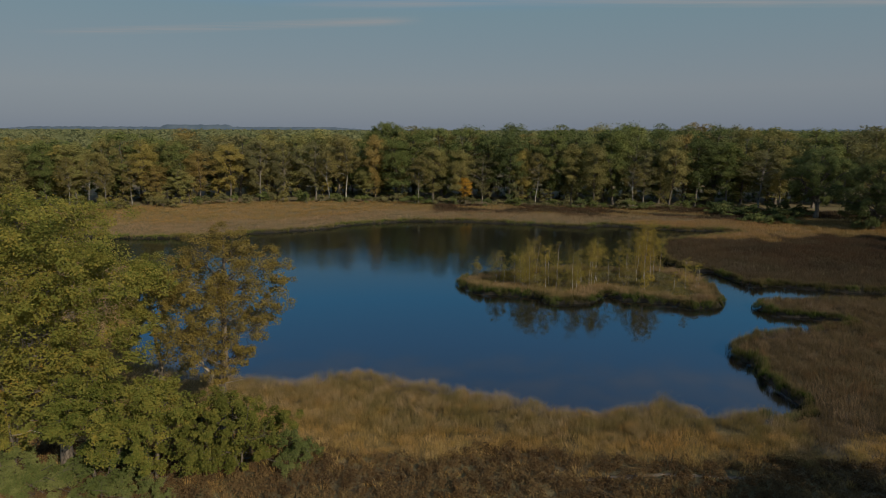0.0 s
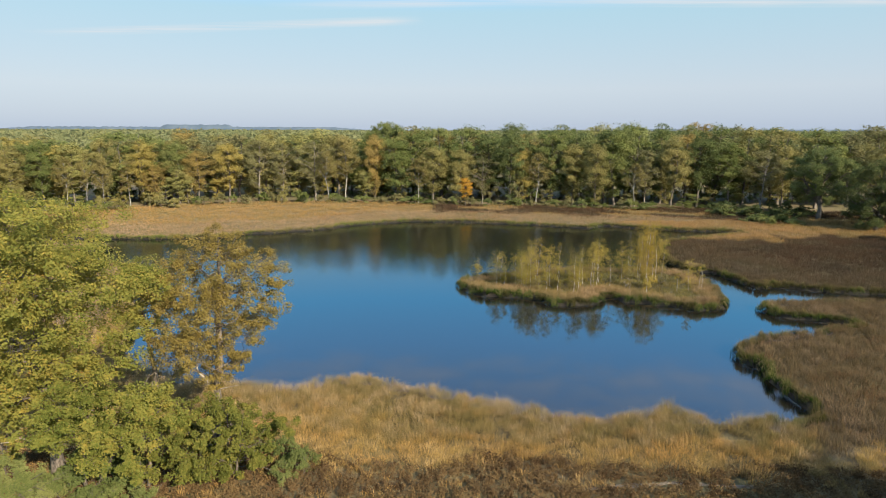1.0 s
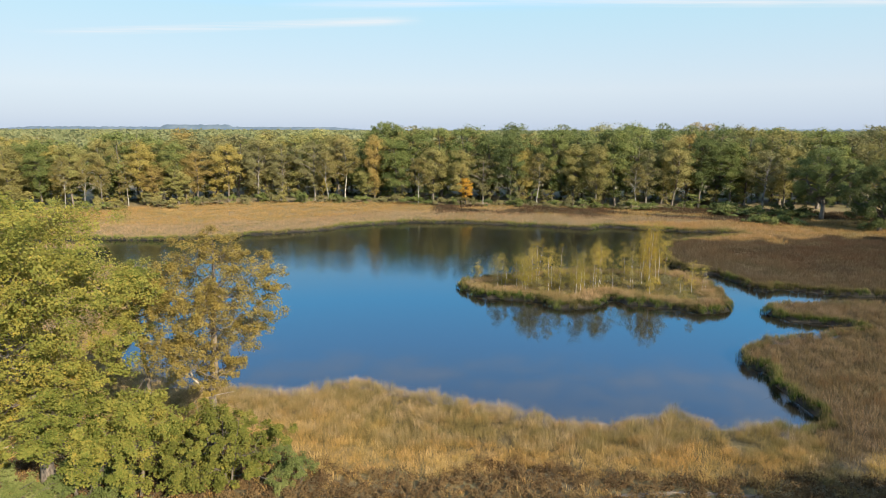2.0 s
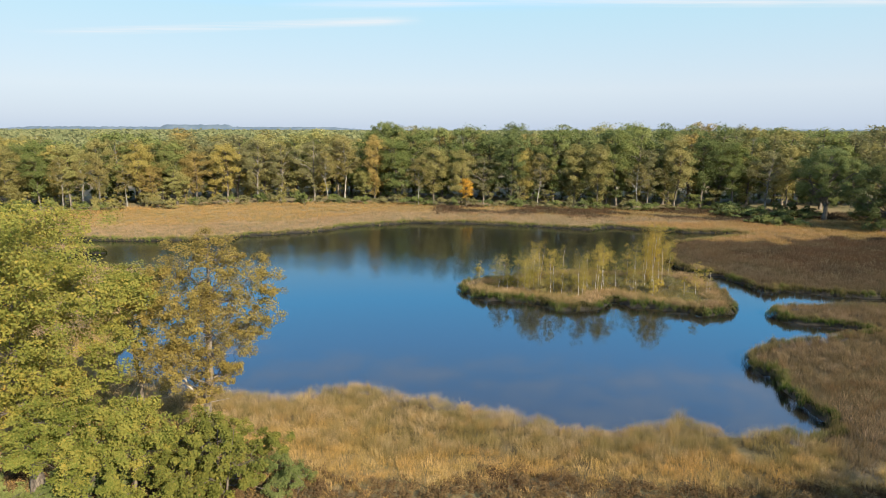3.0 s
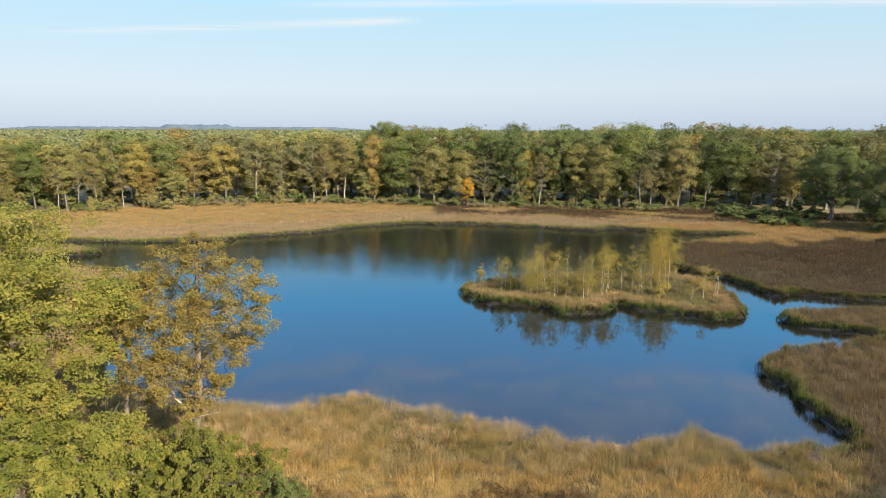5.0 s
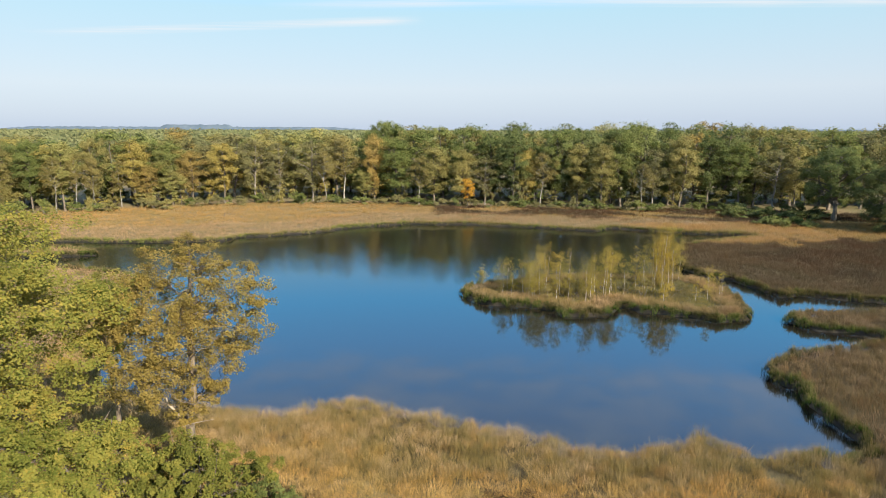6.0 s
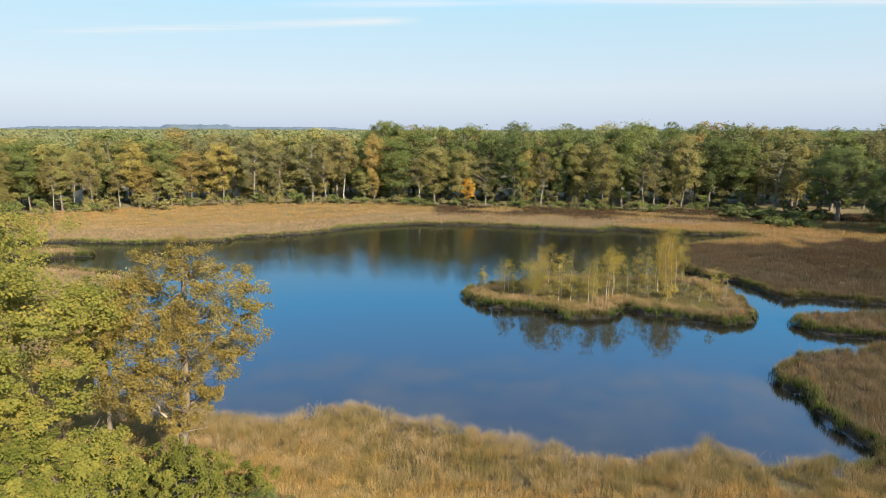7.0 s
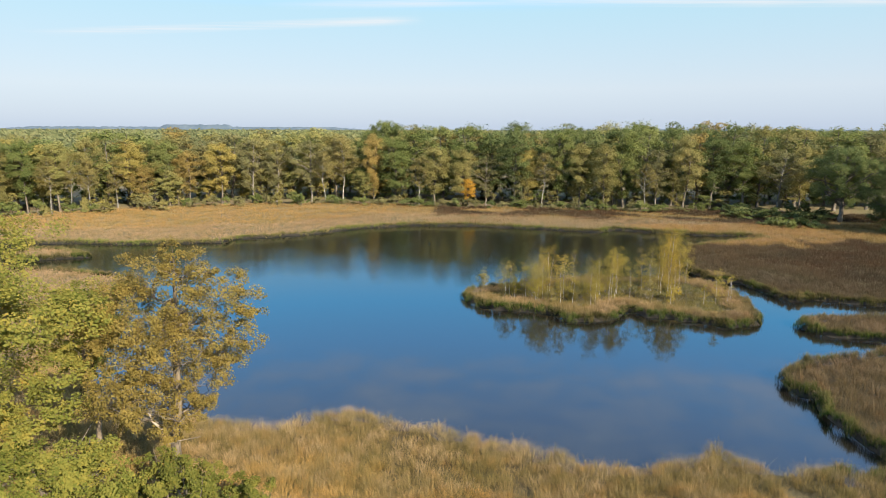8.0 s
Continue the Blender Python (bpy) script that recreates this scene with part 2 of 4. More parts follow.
def cloud_material(name, scale, low, high, most, edge, tint, glow=0.44):
    """Thin ice cloud: clear between its threads, and fading to the borders of its sheet."""
    m, t, out = blank(name)
    mp = node(t, "ShaderNodeMapping", Vector=position(t))
    mp.inputs["Scale"].default_value = scale
    n = node(t, "ShaderNodeTexNoise", Vector=mp.outputs[0], Scale=1.0, Detail=5.0, Roughness=0.6)
    amount = contrast(t, n.outputs[0], low, high)
    uv = t.nodes.new("ShaderNodeUVMap")
    sep = node(t, "ShaderNodeSeparateXYZ", Vector=uv.outputs[0])
    fade = contrast(t, sep.outputs[1], 0.0, edge)
    k = node(t, "ShaderNodeMath")
    k.operation = "MULTIPLY"
    t.links.new(amount, k.inputs[0])
    t.links.new(fade, k.inputs[1])
    k2 = node(t, "ShaderNodeMath")
    k2.operation = "MULTIPLY"
    t.links.new(k.outputs[0], k2.inputs[0])
    k2.inputs[1].default_value = most
    clear = node(t, "ShaderNodeBsdfTransparent")
    white = node(t, "ShaderNodeEmission", Color=tint, Strength=glow)
    both = node(t, "ShaderNodeMixShader", Fac=k2.outputs[0])
    t.links.new(clear.outputs[0], both.inputs[1])
    t.links.new(white.outputs[0], both.inputs[2])
    t.links.new(both.outputs[0], out.inputs[0])
    return m


def plain_material(name, a, b, scale):
    m, t, out = blank(name)
    col = mix(t, contrast(t, cloudy(t, scale, 4.0), 0.35, 0.65), a, b)
    s = node(t, "ShaderNodeBsdfPrincipled", Base_Color=col, Roughness=0.95)
    t.links.new(s.outputs[0], out.inputs[0])
    return m


GROUND, WATER = ground_material(), water_material()


# ---- mesh helpers ----
def tri_mesh(name, verts, tris, tall=None, material=None, own=None):
    """A mesh from numpy arrays of points and triangles; tall: a value from 0 to 1 along each blade, kept as the UV's v; own: a value for each tuft, as u."""
    me = bpy.data.meshes.new(name)
    verts, tris = np.ascontiguousarray(verts, np.float32), np.ascontiguousarray(tris, np.int32)
    me.vertices.add(len(verts))
    me.vertices.foreach_set("co", verts.ravel())
    me.loops.add(tris.size)
    me.loops.foreach_set("vertex_index", tris.ravel())
    me.polygons.add(len(tris))
    me.polygons.foreach_set("loop_start", np.arange(0, tris.size, 3, dtype=np.int32))
    if tall is not None:
        uv = me.uv_layers.new(name="UVMap")
        flat = np.zeros((tris.size, 2), np.float32)
        flat[:, 1] = np.asarray(tall, np.float32)[tris.ravel()]
        if own is not None:
            flat[:, 0] = np.asarray(own, np.float32)[tris.ravel()]
        uv.data.foreach_set("uv", flat.ravel())
    me.update(calc_edges=True)
    if material:
        me.materials.append(material)
    return me


def blades(rng, roots, heights, widths, lean, outward=None, bent=True):
    """Grass blades: roots (n, 3), heights and widths (n); outward: the way each leans (n, 2)."""
    n = len(roots)
    ang = rng.uniform(0, 2 * np.pi, n)
    way = np.stack([np.cos(ang), np.sin(ang)], 1)
    if outward is not None:
        way = way * 0.5 + outward
    way = way * (lean * heights * rng.uniform(0.3, 1.2, n))[:, None] + np.array([-0.03, 0.01]) * heights[:, None]
    face = rng.uniform(0, np.pi, n)
    side = np.stack([np.cos(face), np.sin(face), np.zeros(n)], 1) * (widths / 2)[:, None]
    tip = roots + np.column_stack([way, heights * (0.94 if bent else 1.0)])
    if not bent:
        v = np.stack([roots - side, roots + side, tip], 1).reshape(-1, 3)
        tri = np.arange(3 * n).reshape(-1, 3)
        tall = np.tile([0, 0, 1], n)
        return v, tri, tall
    mid = roots + np.column_stack([way * 0.3, heights * 0.55])
    v = np.stack([roots, mid + side, mid - side, tip], 1).reshape(-1, 3)
    base = (np.arange(n) * 4)[:, None]
    tri = (base[:, :, None] + np.array([[0, 1, 2], [2, 1, 3]])).reshape(-1, 3)
    return v, tri, np.tile([0, 0.55, 0.55, 1], n)


def tufts(name, centres, height, material, per, spread, width, lean, seed, bent=True, label="", vary=0.3, category="grass"):
    """Tufted grass over many places, as one mesh."""
    rng = np.random.default_rng(seed)
    n = len(centres)
    h0 = height * (1 + vary * rng.normal(0, 0.6, n) + 0.3 * lumps(centres, 2.2, seed) + 0.12 * lumps(centres, 6, seed + 1)).clip(0.4, 1.3)
    idx = np.repeat(np.arange(n), per)
    off = rng.normal(0, spread, (len(idx), 2))
    xy = centres[idx] + off
    roots = np.column_stack([xy, land_height(xy) - 0.03])
    d = np.hypot(off[:, 0], off[:, 1]) / (2 * spread)
    h = h0[idx] * rng.uniform(0.68, 1.04, len(idx)) * (1 - 0.25 * d.clip(0, 1))
    w = width * rng.uniform(0.6, 1.4, len(idx))
    v, tri, tall = blades(rng, roots, h, w, lean, off / (2 * spread), bent)
    own = np.repeat(rng.uniform(0, 1, n)[idx], len(v) // len(idx))
    return tagged(new(name, tri_mesh(name, v, tri, tall, material, own)), label, category, "", "stuff")


def part(name, me, parent, label=""):
    ob = new(name, me)
    ob.parent = parent
    return tagged(ob, label)


# ---- plan of the fen: shores in metres ----
SOUTH = [(-22, 42), (-16, 38.6), (-10.5, 37.3), (-9, 37.5), (-7.4, 38.4), (-5.1, 38.9), (-2.8, 37.7), (-0.4, 36.9), (1.5, 35.8), (3.7, 35), (5.2, 34.2), (6.7, 32.9), (8.7, 33.5), (11.4, 33.7), (12.4, 35), (13.6, 35), (14.1, 33.9), (14.9, 32.4), (16, 33), (18, 33), (20.3, 33.2)]
EAST = [(21.2, 35), (20.7, 37.9), (20.8, 39.3), (21.6, 41.2), (20.5, 43), (21.6, 45), (24.3, 46.9), (27.3, 47.8), (30.4, 48.6), (33.6, 50.2), (32.3, 52), (30.3, 53), (28.7, 54), (28.6, 55.6), (30.5, 57.2), (34.9, 57.4), (40, 57.2), (46, 57), (50, 58.5), (46, 60.3), (39.7, 61.7), (37, 62.6), (34.9, 63.8), (33.8, 64), (32.1, 63), (31, 66.6), (30.3, 70.6), (27.6, 71.5), (27.2, 75.3), (28, 80), (29.5, 85), (32.2, 89.8), (36.8, 92.8), (42.6, 95.4), (47, 97.6)]
NORTH = [(43.5, 100.2), (40.3, 100.6), (35.7, 102.1), (31.9, 103.7), (27.2, 105.8), (23.9, 103.5), (19.7, 104.6), (14.2, 106.8), (10.3, 107.9), (5.8, 109.6), (-2, 110.2), (-6.4, 110), (-11.2, 107.5), (-16.8, 105.1), (-17.8, 102.6), (-24.1, 98.5), (-30, 96.3), (-31.2, 93.7), (-38.3, 92.7), (-42.9, 91.7), (-48.2, 92.1), (-53, 92.5), (-60, 92)]
WEST = [(-65, 86), (-58, 78), (-40, 73.8), (-35, 71.8), (-30.8, 69.2), (-31.5, 66.5), (-30, 60), (-26.5, 53), (-24.4, 48)]
ISLAND = [(1.6, 65.5), (1.7, 63.6), (3, 61.2), (4.4, 59.9), (5.7, 59.8), (8.3, 59.1), (9.3, 57.8), (11.2, 56.7), (13.7, 57.2), (15.1, 58.4), (15.7, 59.6), (16.8, 58.3), (19.3, 57.1), (21.3, 56.3), (22.6, 55.2), (24.9, 55.5), (26.3, 57.4), (27, 60.5), (27.9, 65), (27, 68.2), (24, 71), (17, 71.5), (10, 70.2), (4.5, 67.6)]
ISLET = [(-54, 82), (-49.7, 81), (-46.9, 82), (-44.2, 82.8), (-44.9, 84.2), (-50.6, 86.8), (-54, 86)]


def rounded(points, steps=5, rough=0.22, seed=1):
    """A closed smooth line through the points, a little ragged."""
    rng = np.random.default_rng(seed)
    p = np.array(points, float)
    a, b, c, d = np.roll(p, 1, 0), p, np.roll(p, -1, 0), np.roll(p, -2, 0)
    s = (np.arange(steps) / steps)[:, None, None]
    q = 0.5 * (2 * b + (c - a) * s + (2 * a - 5 * b + 4 * c - d) * s ** 2 + (3 * b - a - 3 * c + d) * s ** 3)
    q = q.transpose(1, 0, 2).reshape(-1, 2)
    return q + rng.normal(0, rough, q.shape)


LAKE, ISLE, SKERRY = rounded(SOUTH + EAST + NORTH + WEST), rounded(ISLAND, seed=2), rounded(ISLET, rough=0.12, seed=3)


def inside(p, loop):
    a, b = loop, np.roll(loop, -1, 0)
    res = np.zeros(len(p), bool)
    for (x0, y0), (x1, y1) in zip(a, b):
        if y0 != y1:
            cross = (p[:, 1] > y0) != (p[:, 1] > y1)
            res ^= cross & (p[:, 0] < (x1 - x0) * (p[:, 1] - y0) / (y1 - y0) + x0)
    return res


def away(p, loop):
    best = np.full(len(p), 1e9)
    for a, b in zip(loop, np.roll(loop, -1, 0)):
        ab = b - a
        s = (((p - a) @ ab) / max(ab @ ab, 1e-9)).clip(0, 1)
        q = p - a - s[:, None] * ab
        best = np.minimum(best, (q * q).sum(1))
    return np.sqrt(best)


def shore_table(step):
    gx_, gy_ = np.meshgrid(np.arange(-95, 80, step), np.arange(0, 140, step))
    q = np.column_stack([gx_.ravel(), gy_.ravel()])
    lake = away(q, LAKE) * np.where(inside(q, LAKE), -1, 1)
    for loop in (ISLE, SKERRY):
        lake = np.maximum(lake, away(q, loop) * np.where(inside(q, loop), 1, -1))
    return lake.reshape(gx_.shape)


STEP = 0.4
TABLE = shore_table(STEP)


def shore(p):
    """Metres from the shore: above 0 on land, below on the water."""
    p = np.asarray(p, float)
    u, v = (p[:, 0] + 95) / STEP, p[:, 1] / STEP
    i, j = np.floor(u).astype(int), np.floor(v).astype(int)
    ok = (i >= 0) & (j >= 0) & (i < TABLE.shape[1] - 1) & (j < TABLE.shape[0] - 1)
    i, j = np.where(ok, i, 0), np.where(ok, j, 0)
    a, b = u - i, v - j
    d = (TABLE[j, i] * (1 - a) + TABLE[j, i + 1] * a) * (1 - b) + (TABLE[j + 1, i] * (1 - a) + TABLE[j + 1, i + 1] * a) * b
    return np.where(ok, d, 60.0)


def lumps(p, size, seed):
    rng = np.random.default_rng(seed)
    z = np.zeros(len(p))
    for k in range(5):
        w = rng.normal(0, 1, 2) / size
        z += np.sin(p @ w * 2 * np.pi / 1.6 + rng.uniform(0, 6))
    return z / 5


def land_height(p, d=None):
    p = np.asarray(p, float)
    d = shore(p) if d is None else d
    z = np.interp(d, [-6, -0.5, -0.1, 0.22, 4, 30, 60], [-1.6, -0.8, -0.1, 0.26, 0.32, 0.55, 0.8])
    return z + np.clip(d, 0, 6) / 6 * 0.12 * lumps(p, 7, 5)


# ---- ground and water ----
def spaced(*runs):
    return np.unique(np.concatenate([np.linspace(a, b, n) for a, b, n in runs]))


gx = spaced((-4600, -400, 22), (-400, -100, 31), (-100, 80, 130), (80, 400, 33), (400, 4600, 22))
gy = spaced((-600, 0, 16), (0, 20, 8), (20, 115, 90), (115, 200, 24), (200, 600, 21), (600, 4800, 22))
X, Y = np.meshgrid(gx, gy)
P = np.column_stack([X.ravel(), Y.ravel()])
Z = land_height(P)
nx, ny = len(gx), len(gy)
i = (np.arange(ny - 1)[:, None] * nx + np.arange(nx - 1)).ravel()
T = np.concatenate([np.stack([i, i + 1, i + nx + 1], 1), np.stack([i, i + nx + 1, i + nx], 1)])
ground = new("ground", tri_mesh("ground", np.column_stack([P, Z]), T, None, GROUND))
for f in ground.data.polygons:
    f.use_smooth = True
tagged(ground, "peaty heath ground with dry grass litter", "ground", "", "structure")

w = bmesh.new()
bmesh.ops.create_grid(w, x_segments=12, y_segments=12, size=0.5, matrix=pose(-5, 70, 0) @ Matrix.Diagonal((130, 90, 1, 1)))
me = bpy.data.meshes.new("water")
w.to_mesh(me)
w.free()
me.materials.append(WATER)
tagged(new("water", me), "still dark blue fen water mirroring the sky", "water", "", "structure")


# ---- trees ----
def tube(path, radii, sides):
    path, n = np.array(path, float), len(path)
    along = np.gradient(path, axis=0)
    along /= np.linalg.norm(along, axis=1)[:, None] + 1e-9
    ref = np.where(np.abs(along[:, 2:3]) > 0.8, [[1.0, 0, 0]], [[0, 0, 1.0]])
    u = np.cross(along, ref)
    u /= np.linalg.norm(u, axis=1)[:, None] + 1e-9
    v = np.cross(along, u)
    a = np.linspace(0, 2 * np.pi, sides, endpoint=False)
    ring = (u[:, None] * np.cos(a)[None, :, None] + v[:, None] * np.sin(a)[None, :, None]) * np.array(radii)[:, None, None]
    pts = (path[:, None] + ring).reshape(-1, 3)
    k, s = np.meshgrid(np.arange(n - 1), np.arange(sides), indexing="ij")
    k, s = k.ravel(), s.ravel()
    t = (s + 1) % sides
    f = np.concatenate([np.stack([k * sides + s, k * sides + t, (k + 1) * sides + t], 1), np.stack([k * sides + s, (k + 1) * sides + t, (k + 1) * sides + s], 1)])
    return pts, f


class Wood:
    """Collects tubes into one mesh."""

    def __init__(self):
        self.v, self.f, self.n = [], [], 0

    def add(self, path, radii, sides):
        v, f = tube(path, radii, sides)
        self.v.append(v)
        self.f.append(f + self.n)
        self.n += len(v)

    def mesh(self, name, material):
        return tri_mesh(name, np.concatenate(self.v), np.concatenate(self.f), None, material)


def bend(rng, a, b, n, sag, wob):
    s = np.linspace(0, 1, n)[:, None]
    p = a + (b - a) * s
    p[:, 2] += sag * np.sin(np.pi * s[:, 0]) * np.linalg.norm(b - a)
    return p + rng.normal(0, wob, p.shape) * np.sin(np.pi * s)


def leaves(rng, centres, radii, per, size, flat=0.75, hubs=None, loose=0.42, fine=True):
    """Leaf sprays: 'per' small pointed leaves round every centre, turned away from the bough's hub and to the sky."""
    n = len(centres) * per
    idx = np.repeat(np.arange(len(centres)), per)
    d = rng.normal(0, 1, (n, 3))
    d /= np.linalg.norm(d, axis=1)[:, None] + 1e-9
    p = centres[idx] + d * (radii[idx] * rng.uniform(0.2, 1.0, n) ** 0.7)[:, None] * np.array([1, 1, flat])
    out = d * 0.7 if hubs is None else p - hubs[idx]
    out = out / (np.linalg.norm(out, axis=1)[:, None] + 1e-9)
    nor = out * 0.8 + rng.normal(0, loose, (n, 3)) + np.array([0, 0, 0.4])
    if not fine:
        nor[:, 2] *= 0.65
    nor /= np.linalg.norm(nor, axis=1)[:, None]
    ref = rng.normal(0, 1, (n, 3))
    u = np.cross(nor, ref)
    u /= np.linalg.norm(u, axis=1)[:, None] + 1e-9
    v = np.cross(nor, u)
    s = size * rng.uniform(0.6, 1.35, n)[:, None]
    if not fine:
        return np.stack([p - u * s * 0.5, p + u * s * 0.5, p + v * s * 0.62], 1).reshape(-1, 3), np.arange(3 * n).reshape(-1, 3)
    quad = np.stack([p - u * s * 0.5, p + v * s * 0.34 + nor * s * 0.08, p + u * s * 0.5, p - v * s * 0.34 + nor * s * 0.08], 1).reshape(-1, 3)
    b = (np.arange(n) * 4)[:, None]
    tri = np.concatenate([b + np.array([[0, 1, 2]]), b + np.array([[0, 2, 3]])])
    return quad, tri


def tree_meshes(name, seed, high, base, radius, trunk_r, boughs, sprays, per, leaf, bough_r, bark, leaf_mat, sides=6, lean=(0, 0), top=0.62, stems=1, bare=0.0, lobes=0.25, split=False, flat=0.62, twiggy=1.0, twig_bark=None):
    """Meshes of one tree. The crown reaches from height 'base' to 'high', widest at 'top' of the way up, and is made of boughs,
    each with its own sprays of leaves and gaps between them."""
    rng = np.random.default_rng(seed)
    trunk, twigs, limb_meshes = Wood(), Wood(), []
    lean = np.array([lean[0], lean[1], 0.0])
    ph = rng.uniform(0, 6.3, 4)

    def reach(h, az):
        s = np.clip((h - base) / (high - base), 0, 1)
        k = np.where(s < top, np.sin(np.pi / 2 * (s / top).clip(0.05, 1)) ** 0.7, np.cos(np.pi / 2 * ((s - top) / (1 - top)).clip(0, 1)) ** 0.6)
        return radius * k * (1 + lobes * np.sin(2 * az + ph[0] + s * 3) + lobes * 0.8 * np.sin(3 * az + ph[1] - s * 5) + lobes * 0.5 * np.sin(5 * az + ph[2] + 9 * s))

    nodes, nr = [], []
    for k in range(stems):
        off = rng.normal(0, 0.25 if stems > 1 else 0, 3) * [1, 1, 0]
        s = np.linspace(0, 1, 10)
        path = off[None] + (off * 4 + lean * high)[None] * (s ** 1.2)[:, None] + np.column_stack([np.zeros((10, 2)), s * (high - bough_r * 0.5)])
        path[1:, :2] += np.cumsum(rng.normal(0, 0.016 * high, (9, 2)), 0) * 0.6
        path[0, 2] = -0.25
        r = trunk_r * (1 - s * 0.92) ** 0.85
        r[0] *= 1.4
        trunk.add(path, r, sides)
        for a in np.linspace(0.1, 1, 22):
            q = np.array([np.interp(a, s, path[:, c]) for c in range(3)])
            nodes.append(q)
            nr.append(float(np.interp(a, s, r)))
    nodes, nr = np.array(nodes), np.array(nr)
    # boughs, spread as far apart as the crown lets them
    hubs = [np.array([0, 0, high - bough_r * 0.75]) + lean * high]
    for k in range(4):
        az = ph[3] + np.pi / 2 * k
        h = high - bough_r * 1.25
        hubs.append(np.array([np.cos(az), np.sin(az), 0]) * radius * 0.36 + np.array([0, 0, h]) + lean * h)
    for k in range(boughs - 5):
        a, b, c = rng.uniform(0, 1, (3, 12))
        h = base + bough_r * 0.3 + (high - base - bough_r * 0.75) * a
        az = 2 * np.pi * b
        rr = np.clip(reach(h, az) - bough_r * 0.7, 0.05, None) * (0.35 + 0.65 * c ** 0.5)
        q = np.column_stack([np.cos(az) * rr, np.sin(az) * rr, h]) + lean * h[:, None]
        gap = np.linalg.norm((q[:, None] - np.array(hubs)[None]) * [1, 1, 1.3], axis=2).min(1)
        hubs.append(q[np.argmax(gap)])
    centres, radii, owner = [], [], []
    hubs.sort(key=lambda q: float(np.hypot(*(q - lean * q[2])[:2])))
    for q in hubs:
        side = np.hypot(*(q - lean * q[2])[:2])
        if split:
            # a bough forks off the nearest wood below it
            off = q - nodes
            cost = np.linalg.norm(off, axis=1) + 1.2 * np.clip(0.25 * np.hypot(off[:, 0], off[:, 1]) - off[:, 2], 0, None) - 1.5 * nr
        else:
            cost = np.abs(nodes[:, 2] - (q[2] - 0.55 * side - 0.25 * bough_r)) + 0.6 * np.hypot(nodes[:, 0] - q[0], nodes[:, 1] - q[1])
        j = int(np.argmin(cost))
        a, ra = nodes[j], nr[j]
        far_out = np.linalg.norm(q - a)
        r0 = min(ra * 0.74, 0.025 + 0.03 * far_out) if split else min(ra * 0.7, trunk_r * 0.42)
        path = bend(rng, a, q, 6, -0.05 if split else 0.08, (0.07 if split else 0.045) * far_out)
        rad = np.linspace(r0, r0 * (0.42 if split else 0.3), 6)
        if split:
            nodes, nr = np.concatenate([nodes, path[2:]]), np.concatenate([nr, rad[2:]])
        if split:
            w = Wood()
            w.add(path, rad, max(4, sides - 2))
            limb_meshes.append(w.mesh("limb", bark))
        else:
            twigs.add(path, rad, max(3, sides - 2))
        br = bough_r * rng.uniform(0.75, 1.3 if split else 1.15)
        for k in range(sprays):
            d = rng.normal(0, 1, 3)
            d /= np.linalg.norm(d)
            d[2] = d[2] * flat + 0.12
            c = q + d * br * (rng.uniform(0.35, 1.0) ** 0.6 if split or twig_bark else rng.uniform(0.25, 0.85))
            foot = path[rng.integers(2, 6)]
            if rng.random() < twiggy:
                twigs.add(bend(rng, foot, c, 4, 0.06, 0.05 * br), np.linspace(min(r0 * 0.34, 0.016), max(r0 * 0.08, 0.004), 4), 3)
            if rng.random() >= bare:
                centres.append(c)
                radii.append(br * (rng.uniform(0.27, 0.43) if split else rng.uniform(0.5, 0.85) if twig_bark else rng.uniform(0.36, 0.58)))
                owner.append(q - np.array([0, 0, br * 0.4]) if split else np.array([q[0] * 0.45, q[1] * 0.45, q[2] - br * 1.0]))
    v, tri = leaves(rng, np.array(centres), np.array(radii), per, leaf, 0.75, np.array(owner), 0.6 if split else 0.5, split)
    crown = tri_mesh("crown", v, tri, None, leaf_mat)
    if split:
        return trunk.mesh("trunk", bark), crown, twigs.mesh("branchwork", bark), limb_meshes
    if twig_bark:
        return trunk.mesh("trunk", bark), crown, twigs.mesh("branchwork", twig_bark), []
    trunk.v += twigs.v
    trunk.f += [f + trunk.n for f in twigs.f]
    return trunk.mesh("trunk", bark), crown


def stand(name, meshes, x, y, label, category="tree", group="", scale=(1, 1, 1), turn=0.0, crown_mat=None, crown_label=""):
    ob = new(name)
    z = float(land_height(np.array([[x, y]]))[0])
    ob.matrix_world = pose(x, y, z, 0, 0, turn) @ Matrix.Diagonal((*scale, 1))
    trunk = part("trunk", meshes[0], ob)
    c = part("crown", meshes[1], ob, crown_label)
    if len(meshes) > 2:
        part("branchwork", meshes[2], ob, "fine bare brown twigs")
        for limb in meshes[3]:
            part("limb", limb, trunk)
    if crown_mat:
        c.material_slots[0].link = "OBJECT"
        c.material_slots[0].material = crown_mat
    return tagged(ob, label, category, group)


# ---- near trees ----
oak = tree_meshes("oak", 11, 13.0, 3.0, 4.6, 0.27, 92, 13, 92, 0.108, 1.15, OAK_BARK, LEAF["oak_near"], 9, (-0.07, 0.0), 0.72, split=True, lobes=0.32, flat=0.9)
big_oak = stand("oak_tree", oak, -17.1, 26.6, "large oak with green leaves turning yellow on the near bank", "tree")
slim = tree_meshes("slim", 23, 11.2, 3.4, 3.1, 0.25, 66, 12, 80, 0.088, 0.85, PALE_BARK, LEAF["gold_near"], 8, (0.07, 0.0), 0.5, bare=0.14, lobes=0.16, split=True, flat=0.85)
slim_oak = stand("oak_tree", slim, -11.2, 29.4, "slender oak with sparse golden leaves and bare twigs", "tree")
